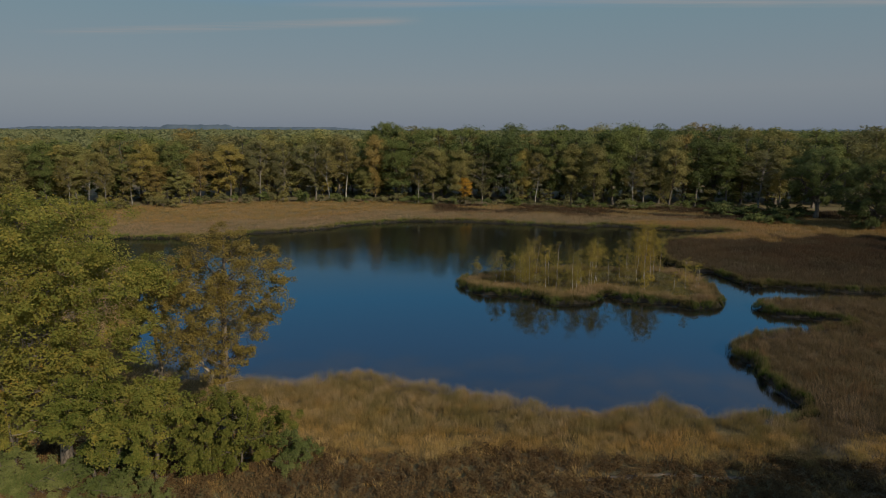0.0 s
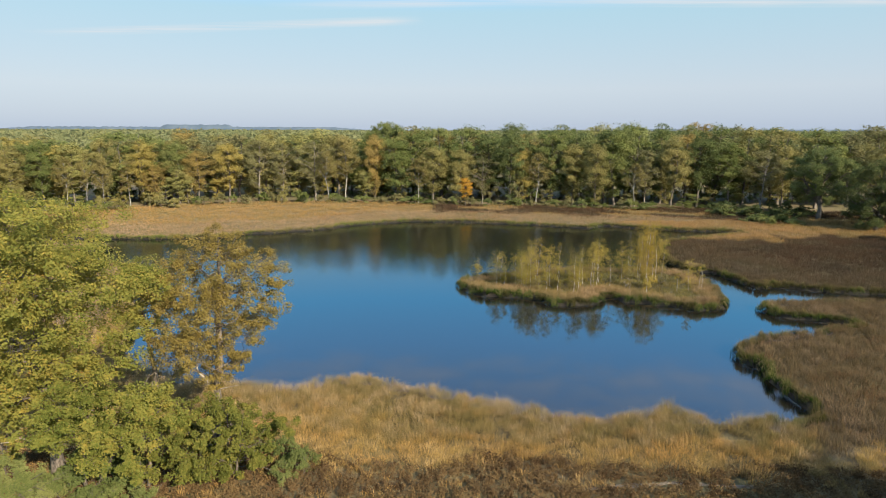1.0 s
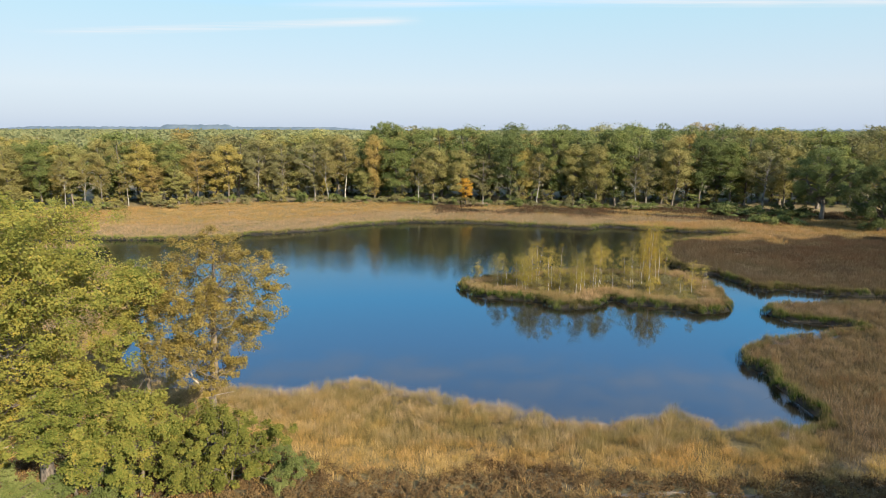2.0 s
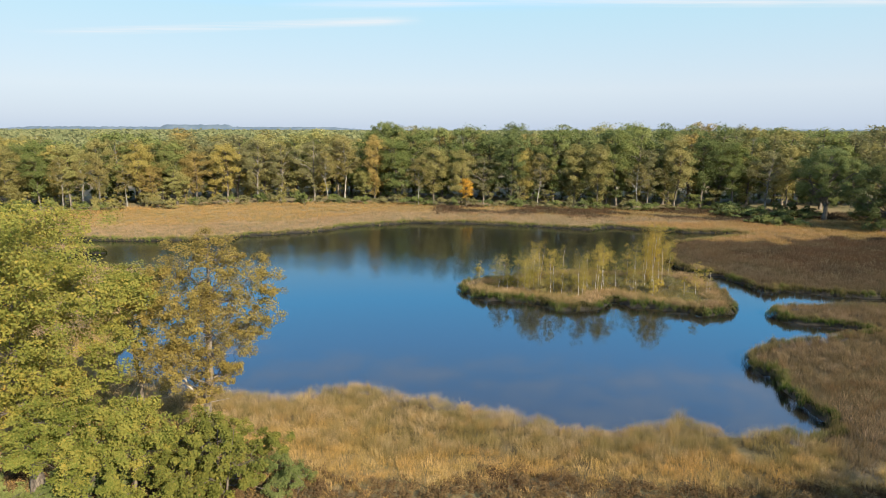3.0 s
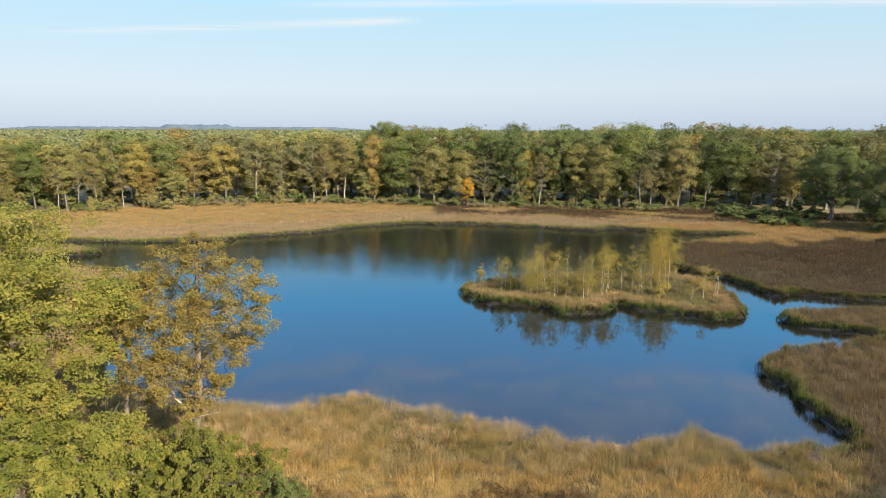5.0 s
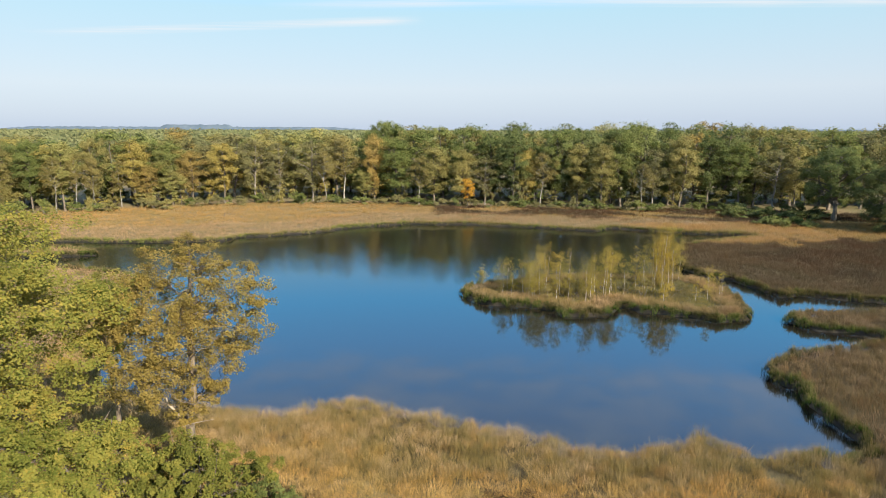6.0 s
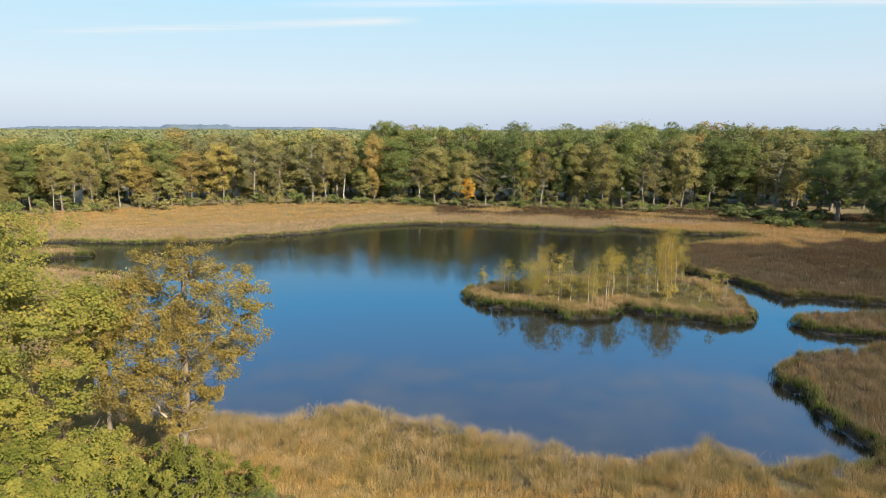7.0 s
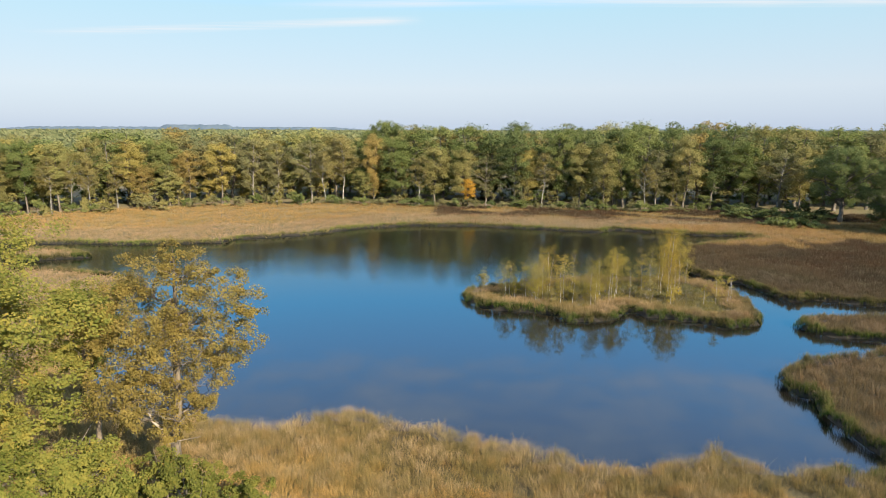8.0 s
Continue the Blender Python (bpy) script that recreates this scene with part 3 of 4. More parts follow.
for a, b, r in (((-0.05, -0.05, 3.7), (-0.95, -0.25, 4.95), 0.06), ((0.05, -0.1, 3.2), (1.5, -0.4, 3.7), 0.025), ((0.05, -0.1, 4.4), (0.9, -0.5, 5.0), 0.02)):
    w = Wood()
    w.add(bend(np.random.default_rng(3), np.array(a), np.array(b), 6, 0.04, 0.03), np.linspace(r, r * 0.45, 6), 6)
    part("limb", w.mesh("limb", DEAD_WOOD), slim_oak, "pale broken dead limb")
for a, b, r in (((0.0, -0.1, 2.1), (-2.3, -0.4, 2.05), 0.035), ((-0.1, 0.0, 2.6), (-1.0, -0.7, 2.95), 0.03), ((0.1, -0.1, 3.6), (2.4, -1.0, 3.9), 0.04)):
    w = Wood()
    w.add(bend(np.random.default_rng(4), np.array(a), np.array(b), 6, 0.05, 0.05), np.linspace(r, r * 0.4, 6), 6)
    part("limb", w.mesh("limb", DEAD_WOOD), big_oak, "pale bare dead limb")
thin = tree_meshes("thin", 31, 10.0, 6.0, 1.7, 0.15, 20, 11, 74, 0.09, 0.75, PALE_BARK, LEAF["oak_near"], 7, (-0.02, 0.0), 0.6, split=True)
stand("oak_tree", thin, -13.7, 28.9, "thin leaning oak with yellowing leaves", "tree")
bush = tree_meshes("bush", 41, 3.9, 0.1, 2.2, 0.06, 34, 10, 84, 0.105, 0.68, OAK_BARK, LEAF["bush_near"], 6, (0, 0), 0.45, stems=3, split=True, lobes=0.35)
stand("oak_bush", bush, -9.6, 27.0, "dense green young oak bush in the grass", "bush")
sapling = tree_meshes("sapling", 43, 5.0, 0.7, 1.9, 0.09, 26, 10, 74, 0.106, 0.75, OAK_BARK, LEAF["oak_near"], 6, (0, 0), 0.6, stems=2, split=True, lobes=0.42)
stand("oak_bush", sapling, -13.0, 26.0, "tall oak bush with yellow-green leaves beside the large oak", "bush")
low_oak = tree_meshes("low_oak", 49, 5.2, 1.3, 1.9, 0.09, 24, 10, 74, 0.106, 0.75, OAK_BARK, LEAF["oak_near"], 6, (0, 0), 0.6, stems=2, split=True, lobes=0.45)
stand("oak_bush", low_oak, -15.4, 25.7, "young oak with yellow-green leaves before the large oak's trunk", "bush")
side = tree_meshes("side", 45, 5.4, 0.9, 1.6, 0.08, 18, 9, 90, 0.105, 0.75, OAK_BARK, LEAF["oak_near"], 6, (0, 0), 0.6, stems=2, split=True, lobes=0.35)
stand("oak_bush", side, -19.4, 26.4, "oak bush with turning leaves beneath the large oak", "bush")
low = tree_meshes("low", 47, 1.3, 0.05, 1.3, 0.03, 12, 7, 50, 0.085, 0.42, OAK_BARK, LEAF["green"], 5, (0, 0), 0.4, stems=3)
stand("shrub", low, -6.6, 27.3, "low green shrub among the dry grass", "shrub")
for x, y, k in ((-17.8, 25.2, 1.0), (-15.9, 25.4, 1.2), (-14.6, 24.6, 0.9), (-19.0, 26.0, 1.3), (-12.4, 24.6, 0.8), (-16.6, 24.7, 0.9), (-14.9, 26.8, 1.2), (-18.6, 24.9, 1.0), (-13.6, 25.4, 1.0), (-16.2, 27.6, 1.1)):
    stand("shrub", low, x, y, "low green undergrowth beneath the large oak", "shrub", "", (k, k, k), 50 * x)
stand("shrub", low, -7.6, 28.8, "low green shrub among the dry grass", "shrub", turn=120)

# ---- island birches ----
def birch_at(x, y, high, radius, seed, sprays, per=40, stems=1, bare=0.0, base=0.1, mat="islet"):
    m = tree_meshes("birch", seed, high, high * base, radius, 0.014 + 0.0028 * high, max(10, sprays), 6, per, 0.05, min(0.48, radius * 0.5), BIRCH_BARK, LEAF[mat], 5, (0, 0), 0.42, stems, bare, flat=1.9, twiggy=0.6, lobes=0.3, twig_bark=TWIG_BARK)
    stand("birch_tree", m, x, y, "slender white birch with sparse yellow leaves on the island", "tree", "island birches")


def thicket_at(x, y, high, radius, seed, mat):
    m = tree_meshes("thicket", seed, high, 0.05, radius, 0.025, 9, 6, 36, 0.09, radius * 0.45, GREY_BARK, LEAF[mat], 4, (0, 0), 0.5, 3, 0.1, flat=1.0)
    stand("shrub", m, x, y, "low twiggy shrub among the island birches", "shrub", "island shrubs")


for k, (x, y) in enumerate([(6.8, 65.5), (8.8, 64.8), (10.6, 64.0), (11.4, 62.2), (13.4, 62.6), (15.2, 65.4), (17.4, 64.6), (18.6, 62.4), (20.8, 62.4), (21.0, 66.5), (22.6, 64.4), (9.2, 60.9)]):
    thicket_at(x, y, 1.1 + 0.9 * ((k * 37) % 10) / 10, 0.9 + 0.05 * (k % 5), 140 + k, ("islet", "russet", "grey", "birch")[k % 4])
birch_at(3.6, 66.5, 1.9, 0.6, 101, 14)
birch_at(5.4, 63.6, 3.4, 0.9, 102, 26, bare=0.2)
birch_at(6.2, 62.6, 2.2, 0.3, 103, 8, bare=0.6)
birch_at(7.4, 63.8, 3.4, 0.8, 104, 24, bare=0.3)
birch_at(8.1, 61.5, 3.6, 1.1, 105, 40, stems=2, base=0.1)
birch_at(9.4, 63.2, 4.7, 1.2, 106, 50, stems=2, bare=0.25, mat="amber")
birch_at(10.2, 61.5, 4.0, 0.7, 107, 24, bare=0.4)
birch_at(12.1, 66.0, 3.9, 0.7, 108, 20, bare=0.6)
birch_at(12.8, 60.8, 4.1, 1.0, 109, 34, bare=0.2)
birch_at(14.3, 63.9, 4.2, 1.0, 110, 26, bare=0.5)
birch_at(14.6, 61.5, 3.4, 0.6, 111, 14, bare=0.6)
birch_at(15.6, 63.3, 4.8, 1.0, 112, 40, base=0.45)
birch_at(16.7, 62.5, 3.2, 0.8, 113, 16, bare=0.6)
birch_at(18.9, 66.0, 4.0, 0.9, 114, 26, bare=0.2)
birch_at(21.3, 65.6, 6.2, 1.5, 115, 80, stems=2, base=0.1, mat="amber")
birch_at(22.4, 66.6, 6.0, 1.1, 116, 50, base=0.2, bare=0.1)
birch_at(19.9, 60.8, 2.6, 0.35, 122, 8, bare=0.6)
birch_at(23.1, 66.1, 3.4, 0.7, 117, 14, bare=0.5)
birch_at(22.9, 60.9, 1.9, 0.3, 118, 6, bare=0.6)
birch_at(24.1, 61.1, 3.2, 0.6, 119, 18, bare=0.3)
birch_at(25.2, 61.4, 2.4, 0.4, 120, 8, bare=0.7)
birch_at(25.8, 62.0, 2.7, 0.4, 121, 8, bare=0.7)
for k, (x, y, h) in enumerate([(6.0, 64.8, 3.0), (7.8, 62.6, 3.4), (8.7, 62.2, 3.8), (9.0, 64.6, 4.2), (10.8, 62.8, 4.0), (11.3, 61.4, 3.0), (13.4, 61.6, 3.6), (15.0, 62.4, 3.8), (16.1, 64.4, 3.6), (19.6, 65.2, 4.4), (20.3, 64.6, 5.0), (20.7, 66.4, 5.4), (22.0, 64.6, 4.4), (19.0, 64.0, 3.4)]):
    birch_at(x, y, h, 0.55 + 0.08 * h, 160 + k, 12 + 3 * (k % 4), bare=0.2, base=0.12)

# ---- the wood behind the fen ----
SHAPES = [(1.6, 3.6, 0.62), (2.8, 3.4, 0.64), (0.9, 3.6, 0.52), (3.4, 3.2, 0.62), (2.8, 3.5, 0.66), (1.2, 3.0, 0.52)]
FAR = [tree_meshes("far", 200 + k, 14, b, r, 0.2, 28, 8, 50, 0.24, 1.55, DARK_BARK, LEAF["green"], 5, (0, 0), tp, lobes=0.25, twiggy=0.2, flat=0.72) for k, (b, r, tp) in enumerate(SHAPES)]
BACK = [tree_meshes("back", 220 + k, 14, max(0.6, b - 0.6), r, 0.2, 26, 6, 26, 0.31, 1.6, DARK_BARK, LEAF["green"], 4, (0, 0), tp, twiggy=0.0, flat=0.7) for k, (b, r, tp) in enumerate(SHAPES[:5])]
BROAD = tree_meshes("broad", 290, 13.2, 2.4, 6.2, 0.38, 50, 9, 80, 0.21, 1.6, DARK_BARK, LEAF["olive"], 7, (0, 0), 0.55, lobes=0.18, twiggy=0.5, flat=0.8)
SKIRT = tree_meshes("skirt", 291, 11.4, 0.2, 5.4, 0.3, 54, 9, 80, 0.21, 1.5, DARK_BARK, LEAF["dark"], 6, (0, 0), 0.4, lobes=0.18, twiggy=0.3, flat=0.8)
FADED = [tree_meshes("faded", 240 + k, 14, 2.4, 3.1, 0.18, 30, 7, 50, 0.20, 1.2, GREY_BARK, LEAF["grey"], 5, (0, 0), 0.6, bare=0.1, lobes=0.3, twiggy=0.5, flat=0.8) for k in range(3)]
FAR_BIRCH = [tree_meshes("far_birch", 230 + k, 14, 4.6, 2.9, 0.14, 28, 7, 46, 0.19, 1.15, GREY_BIRCH_BARK, LEAF["birch"], 5, (0, 0), 0.55, bare=0.12, lobes=0.3, twiggy=0.4, flat=0.9) for k in range(3)]
YOUNG = [tree_meshes("young", 270 + k, 6, 0.2, 2.0, 0.08, 12, 6, 26, 0.27, 0.95, DARK_BARK, LEAF["olive"], 4, (0, 0), 0.5, twiggy=0.0, flat=0.9) for k in range(3)]
SHRUBS = [tree_meshes("shrub", 260 + k, 2.0, 0.05, 1.5, 0.05, 8, 5, 28, 0.22, 0.7, DARK_BARK, LEAF["green"], 4, (0, 0), 0.4, 2, twiggy=0.2) for k in range(4)]
LABELS = {
    "green": "green oak at the edge of the wood", "dark": "dark green oak in the wood", "olive": "olive green oak at the edge of the wood",
    "lime": "pale green leafy tree at the edge of the wood", "gold": "golden yellow autumn tree in the wood", "russet": "russet brown autumn tree in the wood",
    "grey": "thinly leaved faded grey-green tree in the wood", "birch": "white-stemmed birch with thin brownish leaves", "orange": "small tree with bright orange autumn leaves"}
pick = random.Random(5)


def tree_at(kind, x, y, high, radius, back=False):
    if back == "young":
        m, r0 = pick.choice(YOUNG), 2.0
    elif back:
        m, r0 = pick.choice(BACK), 3.5
    elif kind in ("birch", "grey"):
        m, r0 = pick.choice(FAR_BIRCH if kind == "birch" else FADED), 3.1
    else:
        m, r0 = pick.choice(FAR), 3.5
    k = radius / r0 * 1.02
    stand("birch_tree" if kind == "birch" else "oak_tree", m, x, y, LABELS[kind], "tree", "trees of the wood", (k, k, high / (6 if back == "young" else 14)), pick.uniform(0, 360), LEAF[kind])


tree_at("olive", -88.0, 116.0, 13.0, 3.6)
tree_at("olive", -83.5, 116.5, 13.0, 3.4)
tree_at("olive", -79.0, 117.9, 12.2, 3.6)
tree_at("green", -75.5, 120.2, 13.6, 3.3)
tree_at("lime", -70.5, 121.6, 13.0, 3.5)
tree_at("olive", -66.4, 124.2, 14.0, 3.1)
tree_at("birch", -63.4, 128.4, 9.5, 2.2)
tree_at("birch", -70.6, 119.2, 10.5, 2.0)
tree_at("birch", -68.2, 121.4, 11.0, 2.0)
tree_at("birch", -65.6, 122.6, 10.2, 2.0)
tree_at("birch", -5.2, 132.6, 10.0, 2.2)
tree_at("birch", 37.8, 125.6, 9.4, 2.2)
tree_at("birch", -24.6, 136.4, 11.0, 2.4)
tree_at("gold", -60.8, 129.7, 13.2, 3.2)
tree_at("russet", -58.8, 129.4, 8.4, 2.5)
tree_at("green", -55.3, 133.2, 13.4, 3.5)
tree_at("lime", -54.4, 131.1, 7.2, 2.8)
tree_at("russet", -51.4, 133.5, 11.2, 3.3)
tree_at("gold", -45.8, 136.2, 12.8, 3.8)
tree_at("grey", -39.8, 137.1, 13.4, 3.6)
tree_at("grey", -35.3, 138.6, 12.8, 3.1)
tree_at("grey", -28.1, 139.6, 13.2, 3.7)
tree_at("birch", -21.5, 139.9, 14.0, 3.4)
tree_at("russet", -14.9, 138.7, 14.3, 2.9)
tree_at("lime", -17.2, 138.4, 6.8, 2.7)
tree_at("green", -10.1, 138.1, 14.0, 4.4)
tree_at("olive", -2.1, 135.1, 12.2, 4.0)
tree_at("olive", 3.7, 134.2, 11.7, 3.2)
tree_at("grey", 8.3, 134.9, 10.0, 3.0)
tree_at("orange", 4.7, 131.6, 5.8, 1.6)
tree_at("dark", 14.1, 134.3, 15.1, 3.9)
tree_at("gold", 16.7, 134.6, 11.6, 2.5)
tree_at("birch", 19.4, 132.3, 11.0, 2.7)
tree_at("green", 22.8, 134.0, 15.3, 3.8)
tree_at("olive", 26.8, 132.3, 12.6, 3.6)
tree_at("olive", 30.6, 128.4, 13.2, 3.2)
tree_at("green", 35.5, 131.9, 15.8, 4.0)
tree_at("grey", 41.0, 128.5, 11.8, 3.2)
tree_at("olive", 45.6, 127.4, 14.5, 3.8)
tree_at("dark", 51.5, 129.2, 14.5, 4.1)
tree_at("green", 57.7, 128.4, 13.2, 4.1)
tree_at("grey", 62.2, 124.2, 11.7, 3.3)
tree_at("olive", 66.5, 124.8, 12.6, 3.3)
stand("oak_tree", BROAD, -14.0, 160.0, "tall green oak rising over the wood", "tree", "trees of the wood", (1.15, 1.15, 1.35), 40, LEAF["green"])
stand("oak_tree", BROAD, 66.6, 112.3, "broad olive green oak standing before the wood", "tree", "trees of the wood", crown_mat=LEAF["dark"])
stand("oak_tree", SKIRT, 67.5, 98.5, "dark green oak leafy down to the grass", "tree", "trees of the wood", crown_mat=LEAF["deep"])
tree_at("dark", 77.5, 97.0, 12.0, 4.4)
tree_at("olive", 75.0, 108.0, 14.0, 4.4)

EDGE_X = [-130, -88, -75, -65, -47, -32, -21, -5, 8, 19, 36, 50, 70, 130]
EDGE_Y = [108, 115, 119, 126, 134, 138, 138, 136, 133, 132, 128, 128, 122, 110]
for row, (back, gap) in enumerate([(7, 5.5), (13, 6.0), (20, 6.5)]):
    x = -110 + row
    while x < 100:
        y = float(np.interp(x, EDGE_X, EDGE_Y)) + back + pick.uniform(-2, 2)
        west = pick.random() < 0.75 - 0.006 * (x + 60)
        kind = pick.choice(["olive", "lime", "gold", "green", "olive", "lime", "green", "russet"] if west else ["green", "dark", "olive", "green", "dark", "grey"])
        tree_at(kind, x, y, pick.uniform(14.6, 17.6) if x > -12 else pick.uniform(12.6, 15.6), pick.uniform(4.2, 5.8), True)
        x += gap * pick.uniform(0.8, 1.25)


x = -92.0
while x < 64:
    y = float(np.interp(x, EDGE_X, EDGE_Y)) + pick.uniform(0.5, 7)
    tree_at(pick.choice(["olive", "lime", "gold", "olive"] if x < -20 else ["olive", "green", "dark", "grey"]), x, y, pick.uniform(2.4, 7.0), pick.uniform(1.5, 2.6), "young")
    x += pick.uniform(2.2, 6.0)
x = -100.0
while x < 90:
    y = float(np.interp(x, EDGE_X, EDGE_Y)) + pick.uniform(9, 18)
    tree_at(pick.choice(["olive", "green", "dark"]), x, y, pick.uniform(4.5, 8.0), pick.uniform(2.4, 3.2), "young")
    x += pick.uniform(1.9, 3.0)


def shrub_at(kind, x, y, high, radius):
    stand("shrub", pick.choice(SHRUBS), x, y, SHRUB_LABELS[kind], "shrub", "shrubs at the wood's edge", (radius / 1.5, radius / 1.5, high / 2), pick.uniform(0, 360), LEAF[kind])


SHRUB_LABELS = {"deep": "deep green bramble thicket before the wood", "dark": "dark green bramble shrub before the wood", "olive": "olive green shrub at the wood's edge", "lime": "pale green shrub at the wood's edge", "green": "green shrub at the wood's edge", "grey": "thinly leaved grey-green shrub at the wood's edge"}
x = -86.0
while x < 60:
    y = float(np.interp(x, EDGE_X, EDGE_Y)) - pick.uniform(1.0, 3.5 if x > -28 else 7.0)
    shrub_at(pick.choice(["olive", "green", "grey"] if x < -28 else ["green", "grey", "dark"]), x, y, pick.uniform(1.0, 2.4) + (0.6 if x < -28 else 0), pick.uniform(1.2, 2.4))
    x += pick.uniform(1.5, 3.0)
for k in range(16):
    shrub_at(pick.choice(["deep", "dark", "deep"]), 50 + pick.uniform(0, 16), 113 + pick.uniform(0, 9), pick.uniform(1.2, 2.4), pick.uniform(1.6, 2.6))
for k in range(9):
    shrub_at(pick.choice(["dark", "green"]), 52 + pick.uniform(0, 9), 103 + pick.uniform(0, 6), pick.uniform(1.0, 1.8), pick.uniform(1.3, 2.0))

# a sandy track through the heather
def strip_mesh(name, line, half, lift, material):
    line = np.array(line, float)
    s = np.linspace(0, len(line) - 1, 40)
    c = np.column_stack([np.interp(s, np.arange(len(line)), line[:, k]) for k in (0, 1)])
    rng = np.random.default_rng(6)
    v = []
    for o in (-1, -0.4, 0.4, 1):
        q = c + np.array([0, o * half]) + rng.normal(0, 0.06, c.shape)
        v.append(np.column_stack([q, land_height(q) + lift * (1.2 - abs(o))]))
    v = np.stack(v, 1).reshape(-1, 3)
    k = (np.arange(39)[:, None] * 4 + np.arange(3)).ravel()
    return tri_mesh(name, v, np.concatenate([np.stack([k, k + 4, k + 5], 1), np.stack([k, k + 5, k + 1], 1)]), None, material)


SAND = plain_material("pale_sand", (0.235, 0.195, 0.14), (0.13, 0.10, 0.07), 3.0)
PATH = [(6, 26.2), (8, 26.6), (10, 26.8), (12, 26.75), (14, 26.5)]
tagged(new("path", strip_mesh("path", PATH, 0.13, 0.02, SAND)), "narrow pale sandy track through heather", "path", "", "structure")

# trees beyond the view, whose shade lies on the eastern heath and on the near heather
for x, y in ((66, 50), (72, 53), (68, 58), (75, 60), (72, 66), (79, 68), (76, 74), (83, 62), (84, 75)):
    tree_at("dark", x, y, pick.uniform(12, 14), 4.4, True)
for x, y in ((25, 7), (30, 10), (35, 7), (29, 4), (37, 12), (27.5, 9), (33, 9), (32, 5), (38, 8)):
    tree_at("dark", x, y, pick.uniform(11.5, 12.8), 4.0, True)


def far_woods():
    """Canopy of the woods that run on to the horizon, as one sheet of many crowns."""
    rng = np.random.default_rng(77)
    c, r = [], []
    for y0, y1, gap in ((172, 270, 9.5), (270, 520, 13), (520, 1100, 26), (1100, 2600, 60)):
        y = y0
        while y < y1:
            half = y * 0.78 + 20
            x = -half
            while x < half:
                c.append((x + rng.normal(0, gap * 0.2), y + rng.normal(0, gap * 0.25), (rng.uniform(6.0, 8.6) if y < 270 else rng.uniform(7.5, 10.5) + 2.5 * rng.random() ** 4)))
                r.append(gap * 0.62)
                x += gap * rng.uniform(0.8, 1.2)
            y += gap
    c, r = np.array(c), np.array(r)
    v, tri = [], []
    n = 0
    near = c[:, 1] < 520
    for sel, per, size in ((near, 44, 0.24), (~near, 26, 0.34)):
        for (x, y, z), rad in zip(c[sel], r[sel]):
            k = per
            p, t = leaves(rng, np.array([[x, y, z]]), np.array([rad]), k, min(rad * size * 1.2, 3.5), min(1.0, 3.6 / rad), np.array([[x, y, z - 2.0]]), 0.4, False)
            v.append(p)
            tri.append(t + n)
            n += len(p)
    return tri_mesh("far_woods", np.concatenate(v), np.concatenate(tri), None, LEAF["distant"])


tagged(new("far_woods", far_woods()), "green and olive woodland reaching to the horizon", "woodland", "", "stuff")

# ---- grass ----
def scatter(x0, x1, y0, y1, gap, seed, keep):
    rng = np.random.default_rng(seed)
    gx_, gy_ = np.meshgrid(np.arange(x0, x1, gap), np.arange(y0, y1, gap))
    p = np.column_stack([gx_.ravel(), gy_.ravel()])
    p += rng.uniform(-0.6, 0.6, p.shape) * gap
    p = p[np.abs(p[:, 0]) < 0.72 * p[:, 1] + 4]
    d = shore(p)
    return p[keep(p, d)]


# rim of every shore
rim = scatter(-30, 40, 31, 52, 0.34, 1, lambda p, d: (d > 0.0) & (d < 0.52) & ((p[:, 0] > 16.5) | (p[:, 1] > 42)))
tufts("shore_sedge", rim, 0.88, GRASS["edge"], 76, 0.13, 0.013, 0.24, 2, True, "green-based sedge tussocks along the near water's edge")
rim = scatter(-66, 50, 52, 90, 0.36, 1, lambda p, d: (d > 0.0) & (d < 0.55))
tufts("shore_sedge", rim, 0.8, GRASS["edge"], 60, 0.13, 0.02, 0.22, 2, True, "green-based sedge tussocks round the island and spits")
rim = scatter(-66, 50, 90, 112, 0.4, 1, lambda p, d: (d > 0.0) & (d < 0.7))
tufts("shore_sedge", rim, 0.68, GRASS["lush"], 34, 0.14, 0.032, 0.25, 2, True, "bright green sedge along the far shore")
# near bank
HEATH = lambda p: 28.3 + 1.2 * lumps(p, 5, 9) - 0.03 * (p[:, 0] - 5)
bank = scatter(-28, 42, 27, 56.5, 0.42, 3, lambda p, d: (d > 0.12) & (p[:, 1] > HEATH(p) + 1.4 + 1.8 * lumps(p, 3, 42) + 2.2 * (p[:, 0] < -3)) & (p[:, 0] < 18.5 + 1.5 * lumps(p, 6, 8)) & (lumps(p, 1.6, 47) > -0.58))
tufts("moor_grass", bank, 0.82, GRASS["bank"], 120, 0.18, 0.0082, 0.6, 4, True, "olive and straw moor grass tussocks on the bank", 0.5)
gold = scatter(-28, 34, 24, 34, 0.42, 5, lambda p, d: (d > 0.4) & (p[:, 1] > HEATH(p) - 0.2 + 0.8 * lumps(p, 2, 41)) & (p[:, 1] < HEATH(p) + 2.2 + 1.8 * lumps(p, 3, 42) + 2.5 * (p[:, 0] < -3)))
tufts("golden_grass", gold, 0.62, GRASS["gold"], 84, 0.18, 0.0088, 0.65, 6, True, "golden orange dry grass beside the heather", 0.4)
heath = scatter(-22, 26, 24.2, 30.5, 0.38, 7, lambda p, d: (d > 0.4) & ((np.abs(p[:, 1] - np.interp(p[:, 0], *np.array(PATH).T)) > 0.14) | (p[:, 0] < 6) | (p[:, 0] > 14)) & (p[:, 1] <= HEATH(p) + 0.2))
rng = np.random.default_rng(8)
